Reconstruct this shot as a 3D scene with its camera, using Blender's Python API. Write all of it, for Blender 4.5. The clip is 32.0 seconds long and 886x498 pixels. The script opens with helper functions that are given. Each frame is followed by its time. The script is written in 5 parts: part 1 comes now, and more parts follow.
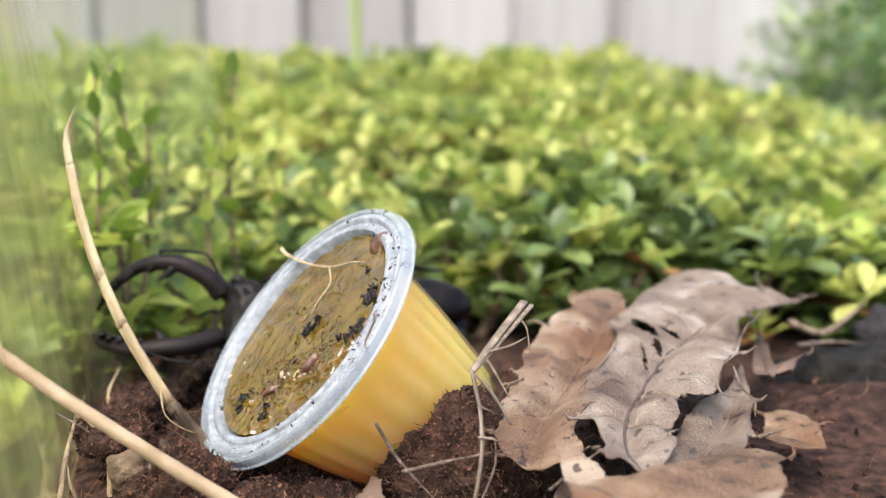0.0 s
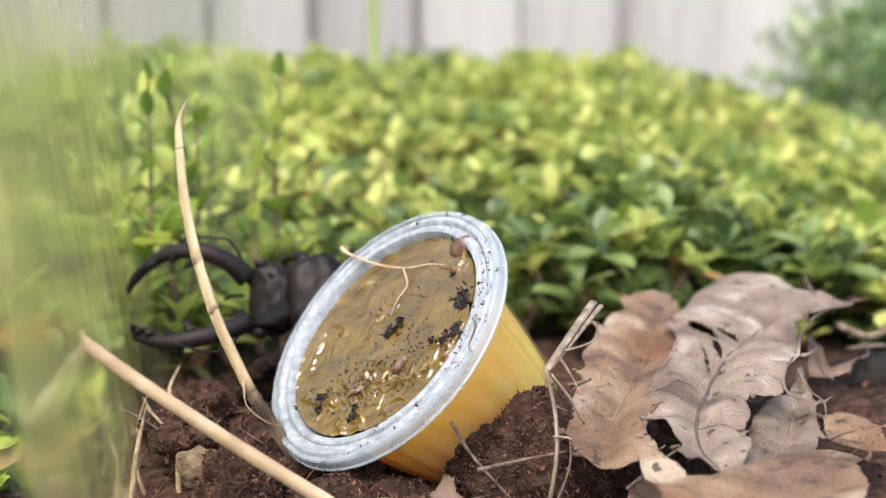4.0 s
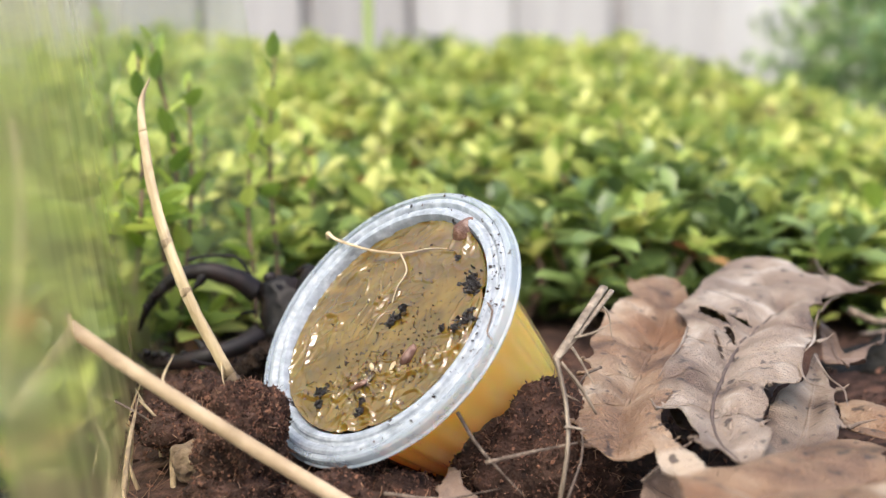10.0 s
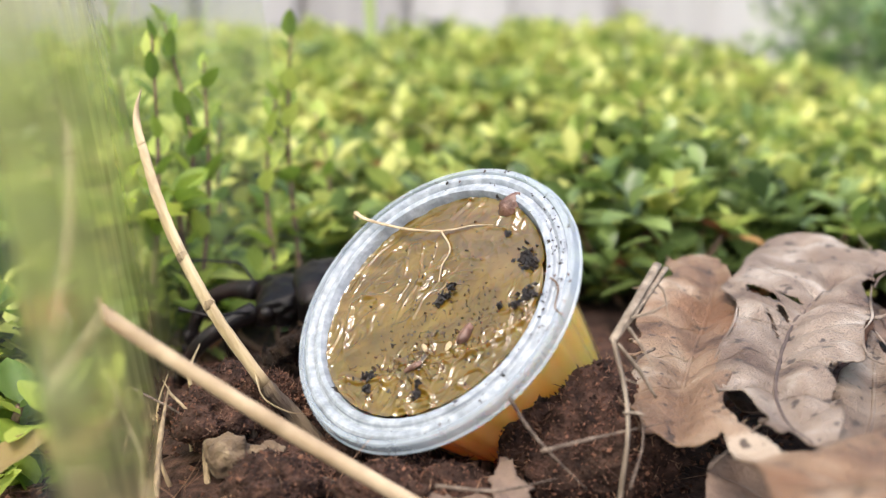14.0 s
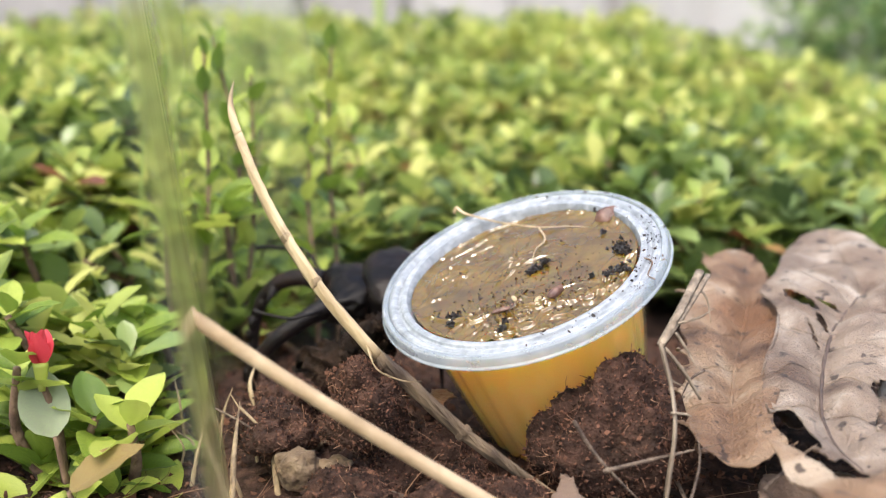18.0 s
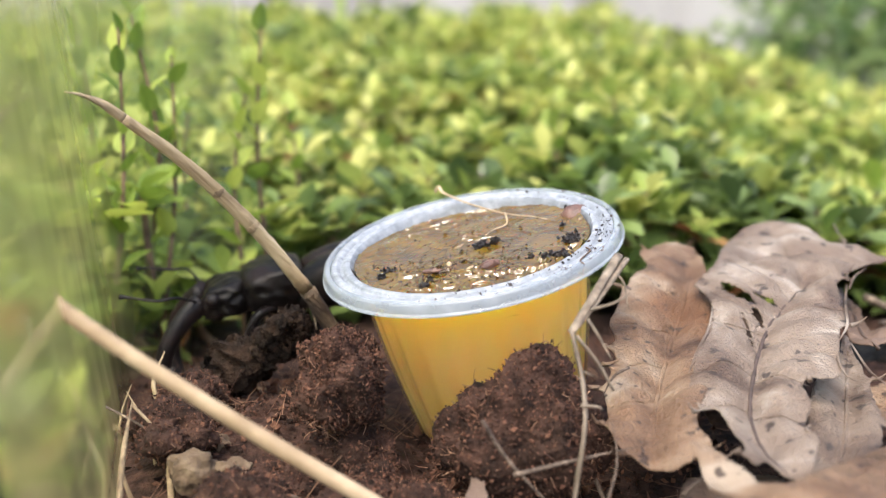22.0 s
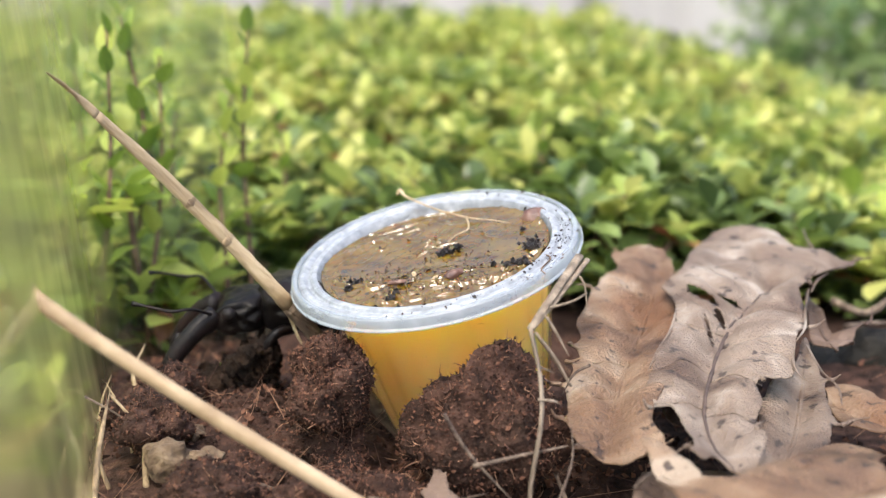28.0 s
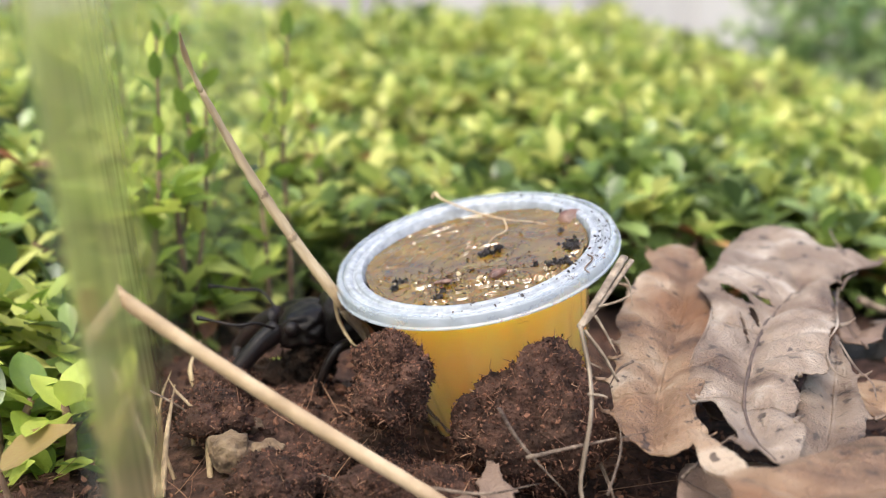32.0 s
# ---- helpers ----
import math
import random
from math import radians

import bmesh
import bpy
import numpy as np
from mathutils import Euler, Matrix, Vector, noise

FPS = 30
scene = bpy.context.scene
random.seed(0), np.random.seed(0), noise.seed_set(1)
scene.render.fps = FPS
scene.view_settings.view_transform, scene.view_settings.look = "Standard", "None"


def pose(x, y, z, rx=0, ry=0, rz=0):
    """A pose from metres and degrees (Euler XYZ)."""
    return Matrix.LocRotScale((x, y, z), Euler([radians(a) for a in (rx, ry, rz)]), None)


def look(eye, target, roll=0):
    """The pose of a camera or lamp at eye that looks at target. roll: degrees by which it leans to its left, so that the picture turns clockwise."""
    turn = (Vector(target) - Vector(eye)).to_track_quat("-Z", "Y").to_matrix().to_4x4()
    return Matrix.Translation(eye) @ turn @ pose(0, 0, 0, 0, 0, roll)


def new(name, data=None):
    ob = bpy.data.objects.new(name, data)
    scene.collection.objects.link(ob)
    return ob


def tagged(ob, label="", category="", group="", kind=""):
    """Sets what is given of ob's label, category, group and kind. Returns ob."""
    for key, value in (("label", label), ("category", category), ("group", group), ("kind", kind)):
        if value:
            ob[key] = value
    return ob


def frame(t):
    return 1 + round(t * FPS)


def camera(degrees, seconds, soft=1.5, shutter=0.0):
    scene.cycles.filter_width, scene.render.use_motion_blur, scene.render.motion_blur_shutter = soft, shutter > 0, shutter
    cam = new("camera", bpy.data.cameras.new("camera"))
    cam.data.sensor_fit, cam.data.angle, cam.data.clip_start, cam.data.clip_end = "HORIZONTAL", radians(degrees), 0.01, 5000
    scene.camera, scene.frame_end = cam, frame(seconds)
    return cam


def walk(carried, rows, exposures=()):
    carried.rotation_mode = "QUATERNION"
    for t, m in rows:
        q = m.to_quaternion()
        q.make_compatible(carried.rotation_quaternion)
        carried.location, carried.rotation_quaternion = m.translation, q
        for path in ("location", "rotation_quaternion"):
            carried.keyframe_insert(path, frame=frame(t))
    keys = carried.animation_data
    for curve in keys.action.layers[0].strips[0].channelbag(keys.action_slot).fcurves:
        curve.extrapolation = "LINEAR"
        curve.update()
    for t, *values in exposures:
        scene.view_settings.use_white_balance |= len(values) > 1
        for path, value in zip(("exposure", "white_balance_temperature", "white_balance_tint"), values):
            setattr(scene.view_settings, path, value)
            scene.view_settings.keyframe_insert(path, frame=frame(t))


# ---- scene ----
cam = camera(45.6, 32.0, soft=1.25)
cam.data.dof.use_dof = True
cam.data.dof.focus_distance = 0.129
cam.data.dof.aperture_fstop = 20.0
PATH = [
    (0.0, -0.00004, -0.00003, 0.04486, 84.068, 0.040, -0.054),
    (0.5, -0.00501, -0.00569, 0.04536, 84.424, 0.036, -0.025),
    (1.0, -0.00824, -0.01174, 0.04663, 84.500, -0.090, 0.109),
    (1.5, -0.00767, -0.01073, 0.04579, 84.484, -0.114, 0.216),
    (2.0, -0.00643, -0.00787, 0.04496, 84.448, -0.111, 0.257),
    (2.5, -0.00835, -0.00525, 0.04465, 84.354, -0.316, 0.257),
    (3.0, -0.01064, -0.00526, 0.04505, 84.257, -0.429, 0.277),
    (3.5, -0.00979, -0.00064, 0.04427, 84.259, -0.467, 0.097),
    (5.5, -0.00749, -0.00145, 0.04513, 84.292, -0.238, -0.021),
    (6.0, -0.00773, 0.00046, 0.04499, 84.217, -0.077, -0.003),
    (6.5, -0.00803, 0.00160, 0.04446, 84.173, -0.165, 0.010),
    (7.0, -0.00974, 0.00309, 0.04390, 84.097, -0.297, 0.088),
    (7.5, -0.01033, 0.00312, 0.04394, 83.987, -0.397, 0.064),
    (8.0, -0.00998, 0.00524, 0.04342, 83.863, -0.365, 0.061),
    (8.5, -0.01026, 0.00705, 0.04333, 83.753, -0.263, 0.049),
    (9.0, -0.01095, 0.00496, 0.04399, 83.633, -0.082, -0.062),
    (9.5, -0.01042, 0.00452, 0.04354, 83.662, -0.136, -0.219),
    (10.0, -0.01003, 0.00452, 0.04324, 83.658, -0.162, -0.349),
    (10.5, -0.01080, 0.00134, 0.04403, 83.721, -0.161, -0.281),
    (11.0, -0.01023, 0.00271, 0.04356, 83.728, -0.084, -0.284),
    (11.5, -0.01002, 0.00749, 0.04264, 83.659, 0.060, -0.190),
    (12.0, -0.01252, 0.00917, 0.04175, 83.723, 0.214, -0.398),
    (12.5, -0.01363, 0.00912, 0.04183, 83.612, 0.214, -0.394),
    (13.0, -0.01444, 0.01007, 0.04234, 83.388, 0.386, -0.423),
    (13.5, -0.01524, 0.01063, 0.04194, 83.316, 0.490, -0.539),
    (14.0, -0.01538, 0.01100, 0.04130, 83.086, 0.852, -0.618),
    (14.5, -0.01970, 0.01095, 0.04258, 82.736, 1.028, -1.009),
    (16.5, -0.01876, 0.00078, 0.04689, 82.685, 1.168, -1.344),
    (17.0, -0.02072, 0.00038, 0.04784, 82.426, 0.793, -1.280),
    (17.5, -0.02181, 0.00381, 0.04743, 82.218, 0.493, -1.168),
    (18.0, -0.02404, 0.00614, 0.04744, 81.997, 0.194, -1.054),
    (18.5, -0.02160, 0.00995, 0.04600, 81.914, 0.008, -1.158),
    (19.0, -0.02017, 0.00660, 0.04627, 81.911, -0.172, -1.413),
    (19.5, -0.01650, 0.00913, 0.04548, 81.919, -0.095, -1.700),
    (20.0, -0.01396, 0.01313, 0.04551, 81.827, -0.122, -1.984),
    (20.5, -0.01383, 0.01265, 0.04572, 81.839, -0.248, -2.225),
    (21.0, -0.01419, 0.01573, 0.04506, 81.877, -0.347, -2.352),
    (21.5, -0.01684, 0.01515, 0.04514, 81.909, -0.353, -2.438),
    (22.0, -0.01618, 0.01395, 0.04511, 81.914, -0.294, -2.338),
    (22.5, -0.01530, 0.01223, 0.04554, 81.785, -0.428, -2.194),
    (23.0, -0.01566, 0.01251, 0.04526, 81.791, -0.465, -2.190),
    (23.5, -0.01531, 0.01329, 0.04528, 81.649, -0.397, -2.199),
    (24.0, -0.01509, 0.01126, 0.04580, 81.590, -0.484, -2.348),
    (24.5, -0.01516, 0.00824, 0.04634, 81.550, -0.664, -2.554),
    (25.0, -0.01217, 0.00739, 0.04618, 81.574, -0.777, -2.822),
    (25.5, -0.00989, 0.00633, 0.04616, 81.713, -0.973, -2.977),
    (27.5, -0.01246, 0.00618, 0.04683, 81.869, -0.952, -2.408),
    (28.0, -0.01264, 0.00949, 0.04579, 81.881, -1.037, -2.224),
    (28.5, -0.01423, 0.00948, 0.04610, 81.794, -0.984, -2.031),
    (29.0, -0.01433, 0.00656, 0.04691, 81.719, -0.949, -1.927),
    (29.5, -0.01531, 0.00434, 0.04733, 81.700, -0.903, -1.850),
    (30.0, -0.01438, 0.00475, 0.04719, 81.661, -0.862, -1.750),
    (30.5, -0.01476, 0.00490, 0.04720, 81.663, -0.820, -1.783),
    (31.0, -0.01629, 0.00714, 0.04668, 81.615, -0.836, -1.844),
    (31.5, -0.01776, 0.00635, 0.04684, 81.567, -0.928, -1.841),
    (32.0, -0.01830, 0.00414, 0.04726, 81.608, -1.008, -1.890),
]
walk(cam, [(t, pose(*row)) for t, *row in PATH])

# ---- world and light ----
world = bpy.data.worlds.new("world")
scene.world = world
world.use_nodes = True
wn = world.node_tree.nodes
sky = wn.new("ShaderNodeTexSky")
sky.sky_type, sky.sun_disc = "NISHITA", False
sky.sun_elevation, sky.sun_rotation = radians(58), radians(200)
sky.air_density, sky.dust_density = 1.0, 4.0
wn["Background"].inputs["Strength"].default_value = 0.26
world.node_tree.links.new(sky.outputs["Color"], wn["Background"].inputs["Color"])
sun = new("sun", bpy.data.lights.new("sun", "SUN"))
sun.data.energy, sun.data.angle, sun.data.color = 1.25, radians(18), (1.0, 0.96, 0.9)
sun.matrix_world = look((-0.25, -0.35, 1.0), (0, 0, 0))
scene.view_settings.exposure = 0.84

# ---- materials ----


def link(m, a, b):
    m.node_tree.links.new(a, b)


def material(name, colors, rough=0.7, scale=60, detail=6, bump=0.0, bump_scale=None, metal=0.0, island=0.0, random=0.0, stretch=(1, 1, 1), spec=0.5, coat=0.0, sss=0.0, sss_radius=0.005, distort=0.0, stain=None, cells=0.0, specks=None):
    """A node material. colors: the ramp of a noise; island / random: how far the tint varies from piece to piece; stain: (scale, colour, amount)."""
    m = bpy.data.materials.new(name)
    m.use_nodes = True
    n = m.node_tree.nodes
    b = n["Principled BSDF"]
    co = n.new("ShaderNodeTexCoord")
    mp = n.new("ShaderNodeMapping")
    mp.inputs["Scale"].default_value = stretch
    link(m, co.outputs["Object"], mp.inputs["Vector"])
    no = n.new("ShaderNodeTexNoise")
    no.inputs["Scale"].default_value, no.inputs["Detail"].default_value = scale, detail
    no.inputs["Distortion"].default_value = distort
    link(m, mp.outputs["Vector"], no.inputs["Vector"])
    ramp = n.new("ShaderNodeValToRGB")
    el = ramp.color_ramp.elements
    while len(el) < len(colors):
        el.new(0.5)
    for i, c in enumerate(colors):
        el[i].position = 0.32 + 0.36 * i / max(1, len(colors) - 1)
        el[i].color = (*c, 1)
    source = no.outputs["Fac"]
    if island or random:
        src = n.new("ShaderNodeNewGeometry").outputs["Random Per Island"] if island else n.new("ShaderNodeObjectInfo").outputs["Random"]
        amount = island or random
        mul = n.new("ShaderNodeMath")
        mul.operation = "MULTIPLY_ADD"
        link(m, src, mul.inputs[0])
        mul.inputs[1].default_value, mul.inputs[2].default_value = amount, -amount / 2
        add = n.new("ShaderNodeMath")
        link(m, mul.outputs[0], add.inputs[0])
        link(m, no.outputs["Fac"], add.inputs[1])
        source = add.outputs[0]
    link(m, source, ramp.inputs["Fac"])
    colour = ramp.outputs["Color"]
    if stain:
        sn = n.new("ShaderNodeTexNoise")
        sn.inputs["Scale"].default_value, sn.inputs["Detail"].default_value = stain[0], 8
        link(m, co.outputs["Object"], sn.inputs["Vector"])
        sr = n.new("ShaderNodeMapRange")
        sr.inputs["From Min"].default_value, sr.inputs["From Max"].default_value = 0.52, 0.66
        sr.inputs["To Max"].default_value = stain[2]
        link(m, sn.outputs["Fac"], sr.inputs["Value"])
        mx = n.new("ShaderNodeMix")
        mx.data_type = "RGBA"
        link(m, sr.outputs["Result"], mx.inputs["Factor"])
        link(m, colour, mx.inputs[6])
        mx.inputs[7].default_value = (*stain[1], 1)
        colour = mx.outputs[2]
    if specks:
        pn = n.new("ShaderNodeTexNoise")
        pn.inputs["Scale"].default_value, pn.inputs["Detail"].default_value = specks[0], 3
        link(m, mp.outputs["Vector"], pn.inputs["Vector"])
        pr = n.new("ShaderNodeMapRange")
        pr.inputs["From Min"].default_value, pr.inputs["From Max"].default_value = specks[2], specks[2] + 0.04
        pr.inputs["To Max"].default_value = 0.85
        link(m, pn.outputs["Fac"], pr.inputs["Value"])
        px = n.new("ShaderNodeMix")
        px.data_type = "RGBA"
        link(m, pr.outputs["Result"], px.inputs["Factor"])
        link(m, colour, px.inputs[6])
        px.inputs[7].default_value = (*specks[1], 1)
        colour = px.outputs[2]
    link(m, colour, b.inputs["Base Color"])
    b.inputs["Roughness"].default_value, b.inputs["Metallic"].default_value = rough, metal
    b.inputs["Specular IOR Level"].default_value, b.inputs["Coat Weight"].default_value = spec, coat
    b.inputs["Subsurface Weight"].default_value, b.inputs["Subsurface Scale"].default_value = sss, sss_radius
    if bump:
        bn = n.new("ShaderNodeTexNoise")
        bn.inputs["Scale"].default_value, bn.inputs["Detail"].default_value = bump_scale or scale * 3, 6
        link(m, mp.outputs["Vector"], bn.inputs["Vector"])
        bp = n.new("ShaderNodeBump")
        bp.inputs["Strength"].default_value, bp.inputs["Distance"].default_value = bump, 0.001
        link(m, bn.outputs["Fac"], bp.inputs["Height"])
        if cells:
            vo = n.new("ShaderNodeTexVoronoi")
            vo.feature = "DISTANCE_TO_EDGE"
            vo.inputs["Scale"].default_value = cells
            link(m, co.outputs["Object"], vo.inputs["Vector"])
            cb = n.new("ShaderNodeBump")
            cb.inputs["Strength"].default_value, cb.inputs["Distance"].default_value = 0.3, 0.0004
            link(m, vo.outputs["Distance"], cb.inputs["Height"])
            wm = n.new("ShaderNodeMapping")
            wm.inputs["Scale"].default_value = (220, 1100, 600)
            wm.inputs["Rotation"].default_value = (0, 0, 0.35)
            link(m, co.outputs["Object"], wm.inputs["Vector"])
            wn_ = n.new("ShaderNodeTexNoise")
            wn_.inputs["Scale"].default_value, wn_.inputs["Detail"].default_value = 1.0, 5
            link(m, wm.outputs["Vector"], wn_.inputs["Vector"])
            wb = n.new("ShaderNodeBump")
            wb.inputs["Strength"].default_value, wb.inputs["Distance"].default_value = 0.12, 0.0004
            link(m, wn_.outputs["Fac"], wb.inputs["Height"])
            link(m, cb.outputs["Normal"], wb.inputs["Normal"])
            link(m, wb.outputs["Normal"], bp.inputs["Normal"])
        link(m, bp.outputs["Normal"], b.inputs["Normal"])
    return m


def see_through(m, amount, tint=(1, 1, 1), kind="ShaderNodeBsdfTranslucent"):
    """Mixes light that passes through into a material."""
    n = m.node_tree.nodes
    out, b = n["Material Output"], n["Principled BSDF"]
    tr = n.new(kind)
    if kind == "ShaderNodeBsdfTranslucent" and b.inputs["Base Color"].links:
        link(m, b.inputs["Base Color"].links[0].from_socket, tr.inputs["Color"])
    else:
        tr.inputs["Color"].default_value = (*tint, 1)
    mx = n.new("ShaderNodeMixShader")
    mx.inputs["Fac"].default_value = amount
    link(m, b.outputs["BSDF"], mx.inputs[1])
    link(m, tr.outputs["BSDF"], mx.inputs[2])
    link(m, mx.outputs["Shader"], out.inputs["Surface"])
    return m


SOIL = material("soil", [(0.014, 0.0075, 0.0055), (0.050, 0.026, 0.018), (0.096, 0.051, 0.036)], 0.95, 450, bump=1.0, bump_scale=1500, spec=0.2, stain=(60, (0.03, 0.018, 0.012), 0.6))
CRUMB = material("soil_crumb", [(0.017, 0.0085, 0.0055), (0.082, 0.038, 0.024), (0.165, 0.08, 0.05)], 0.95, 700, bump=0.5, bump_scale=2500, island=0.55, spec=0.2)
FIBRE = material("coir_fibre", [(0.07, 0.03, 0.018), (0.16, 0.075, 0.042), (0.3, 0.17, 0.1)], 0.8, 900, island=0.5)
STRAW = material("dry_straw", [(0.27, 0.19, 0.1), (0.4, 0.3, 0.175), (0.53, 0.42, 0.265)], 0.55, 500, bump=0.4, stretch=(1, 1, 0.12), stain=(240, (0.1, 0.06, 0.03), 0.5))
STRAW_GREY = material("weathered_straw", [(0.09, 0.062, 0.04), (0.2, 0.145, 0.095), (0.33, 0.255, 0.175)], 0.7, 900, bump=0.8, stretch=(1, 1, 0.1), stain=(300, (0.04, 0.026, 0.016), 0.75))
STRAW_TOP = material("browned_straw", [(0.12, 0.08, 0.045), (0.26, 0.185, 0.105), (0.4, 0.3, 0.18)], 0.65, 700, bump=0.6, stretch=(1, 1, 0.1), stain=(300, (0.07, 0.044, 0.024), 0.6))
STRAW_PALE = material("bleached_straw", [(0.12, 0.09, 0.06), (0.22, 0.17, 0.12), (0.34, 0.275, 0.2)], 0.65, 800, bump=0.6, stretch=(1, 1, 0.1), stain=(300, (0.08, 0.055, 0.036), 0.5))
TWIG = material("twig_skin", [(0.3, 0.21, 0.12), (0.4, 0.29, 0.175), (0.5, 0.385, 0.25)], 0.6, 180, bump=0.3, bump_scale=900, stain=(120, (0.2, 0.13, 0.07), 0.5))
STRAW_ROOT = material("dry_root", [(0.05, 0.033, 0.023), (0.12, 0.085, 0.06), (0.22, 0.165, 0.12)], 0.8, 700, bump=0.6, stain=(250, (0.035, 0.02, 0.014), 0.8))
STRAW_OLD = material("old_straw", [(0.05, 0.033, 0.02), (0.12, 0.082, 0.05), (0.23, 0.165, 0.105)], 0.8, 500, bump=0.8, stretch=(1, 1, 0.12), stain=(200, (0.03, 0.016, 0.01), 0.8))
DRY_LEAF = see_through(material("dry_leaf", [(0.06, 0.029, 0.015), (0.155, 0.087, 0.048), (0.23, 0.14, 0.081), (0.295, 0.2, 0.125), (0.42, 0.33, 0.24)], 0.4, 95, detail=13, bump=0.8, bump_scale=2300, spec=0.5, stain=(55, (0.18, 0.08, 0.03), 0.75), cells=700, specks=(520, (0.035, 0.02, 0.014), 0.62), distort=0.8), 0.12)
DRY_LEAF_PALE = see_through(material("pale_dry_leaf", [(0.075, 0.045, 0.03), (0.165, 0.112, 0.077), (0.245, 0.18, 0.13), (0.31, 0.242, 0.183), (0.47, 0.4, 0.33)], 0.38, 90, detail=13, bump=0.8, bump_scale=2500, spec=0.55, stain=(75, (0.11, 0.065, 0.042), 0.7), cells=750, specks=(430, (0.035, 0.022, 0.017), 0.62), distort=0.8), 0.12)
DRY_LEAF_DARK = material("old_dry_leaf", [(0.06, 0.036, 0.024), (0.12, 0.078, 0.054), (0.19, 0.13, 0.095)], 0.7, 90, bump=0.6, bump_scale=900)
VEIN = material("leaf_vein", [(0.045, 0.03, 0.023), (0.10, 0.068, 0.052)], 0.6, 900)
GREEN = see_through(material("azalea_leaf", [(0.12, 0.185, 0.043), (0.32, 0.4, 0.083), (0.55, 0.56, 0.165)], 0.4, 25, island=0.42, spec=0.4), 0.42)
GREEN_BRIGHT = see_through(material("young_hazy_azalea_leaf", [(0.175, 0.245, 0.056), (0.41, 0.475, 0.11), (0.6, 0.6, 0.19)], 0.4, 25, island=0.42, spec=0.4), 0.42)
GREEN_DARK = see_through(material("old_shaded_azalea_leaf", [(0.06, 0.095, 0.03), (0.14, 0.2, 0.055), (0.25, 0.33, 0.1)], 0.33, 40, island=0.4, spec=0.6), 0.36)
GREEN_PIECE = see_through(material("azalea_sprig_leaf", [(0.1, 0.175, 0.026), (0.28, 0.39, 0.056), (0.52, 0.58, 0.12)], 0.34, 90, random=0.4, spec=0.5, bump=0.3, bump_scale=600), 0.38)
LEAF_RUST = see_through(material("rusty_leaf", [(0.10, 0.035, 0.018), (0.24, 0.085, 0.04), (0.36, 0.2, 0.08)], 0.5, 60, island=0.4), 0.3)
LEAF_BITTEN = see_through(material("bitten_leaf", [(0.16, 0.07, 0.035), (0.3, 0.2, 0.07), (0.34, 0.36, 0.1)], 0.5, 260, bump=0.4, bump_scale=700, distort=0.8), 0.3)
LEAF_SPOTTED = see_through(material("spotted_leaf", [(0.2, 0.16, 0.18), (0.3, 0.36, 0.2), (0.36, 0.46, 0.22)], 0.45, 330, bump=0.3, bump_scale=700, distort=0.8), 0.3)
RED = see_through(material("red_petal", [(0.5, 0.03, 0.05), (0.7, 0.08, 0.1)], 0.5, 150), 0.3)
BARK = material("shrub_twig", [(0.06, 0.035, 0.022), (0.16, 0.1, 0.06), (0.26, 0.17, 0.1)], 0.85, 400, bump=0.6, island=0.2)
GRASS = see_through(material("grass_blade", [(0.2, 0.32, 0.06), (0.34, 0.46, 0.11), (0.5, 0.58, 0.2)], 0.45, 60, stretch=(1, 1, 0.1), island=0.2), 0.4)
WOOD = material("fence_wood", [(0.27, 0.26, 0.24), (0.37, 0.36, 0.335), (0.47, 0.46, 0.43)], 0.8, 9, stretch=(1, 1, 0.15), random=0.4, bump=0.4, bump_scale=80)
WOOD_DARK = material("fence_rail_wood", [(0.34, 0.325, 0.31), (0.48, 0.46, 0.44)], 0.85, 12, bump=0.4)
CONIFER = see_through(material("hedge_foliage", [(0.075, 0.145, 0.05), (0.18, 0.29, 0.1), (0.37, 0.47, 0.17)], 0.5, 20, island=0.4), 0.3)
RIM = see_through(material("milky_plastic", [(0.31, 0.34, 0.38), (0.4, 0.435, 0.48), (0.55, 0.585, 0.62)], 0.28, 800, bump=0.4, bump_scale=1300, spec=0.6, stain=(260, (0.26, 0.28, 0.3), 0.7)), 0.3)
LIP = see_through(material("clear_lip_plastic", [(0.34, 0.38, 0.42), (0.5, 0.54, 0.58)], 0.18, 300, bump=0.15, bump_scale=300, spec=0.7), 0.55, (0.93, 0.96, 0.97), "ShaderNodeBsdfTransparent")
CUP = see_through(material("clear_cup_plastic", [(0.42, 0.33, 0.2), (0.5, 0.4, 0.26)], 0.16, 120, bump=0.06, bump_scale=150, spec=0.8), 0.78, (0.93, 0.89, 0.8), "ShaderNodeBsdfTransparent")
CLEAR = see_through(material("clear_plastic", [(0.5, 0.55, 0.5), (0.6, 0.65, 0.6)], 0.1, 200, spec=0.5), 0.97, (0.96, 0.98, 0.95), "ShaderNodeBsdfTransparent")
JELLY = material("amber_jelly", [(0.963, 0.625, 0.145), (0.969, 0.665, 0.178), (0.975, 0.705, 0.22)], 0.2, 45, spec=0.5, sss=1.0, sss_radius=0.027)
JELLY.node_tree.nodes["Principled BSDF"].inputs["Subsurface Radius"].default_value = (1.0, 0.65, 0.2)
# Same jelly, darker: the dim view down into its depth is in the colour.
JELLY_TOP = material("jelly_surface", [(0.074, 0.043, 0.005), (0.113, 0.067, 0.009), (0.152, 0.095, 0.015)], 0.045, 160, bump=0.05, bump_scale=700, spec=0.65, coat=0.4, sss=0.3, sss_radius=0.004, distort=1.0, stretch=(1, 1.7, 1))
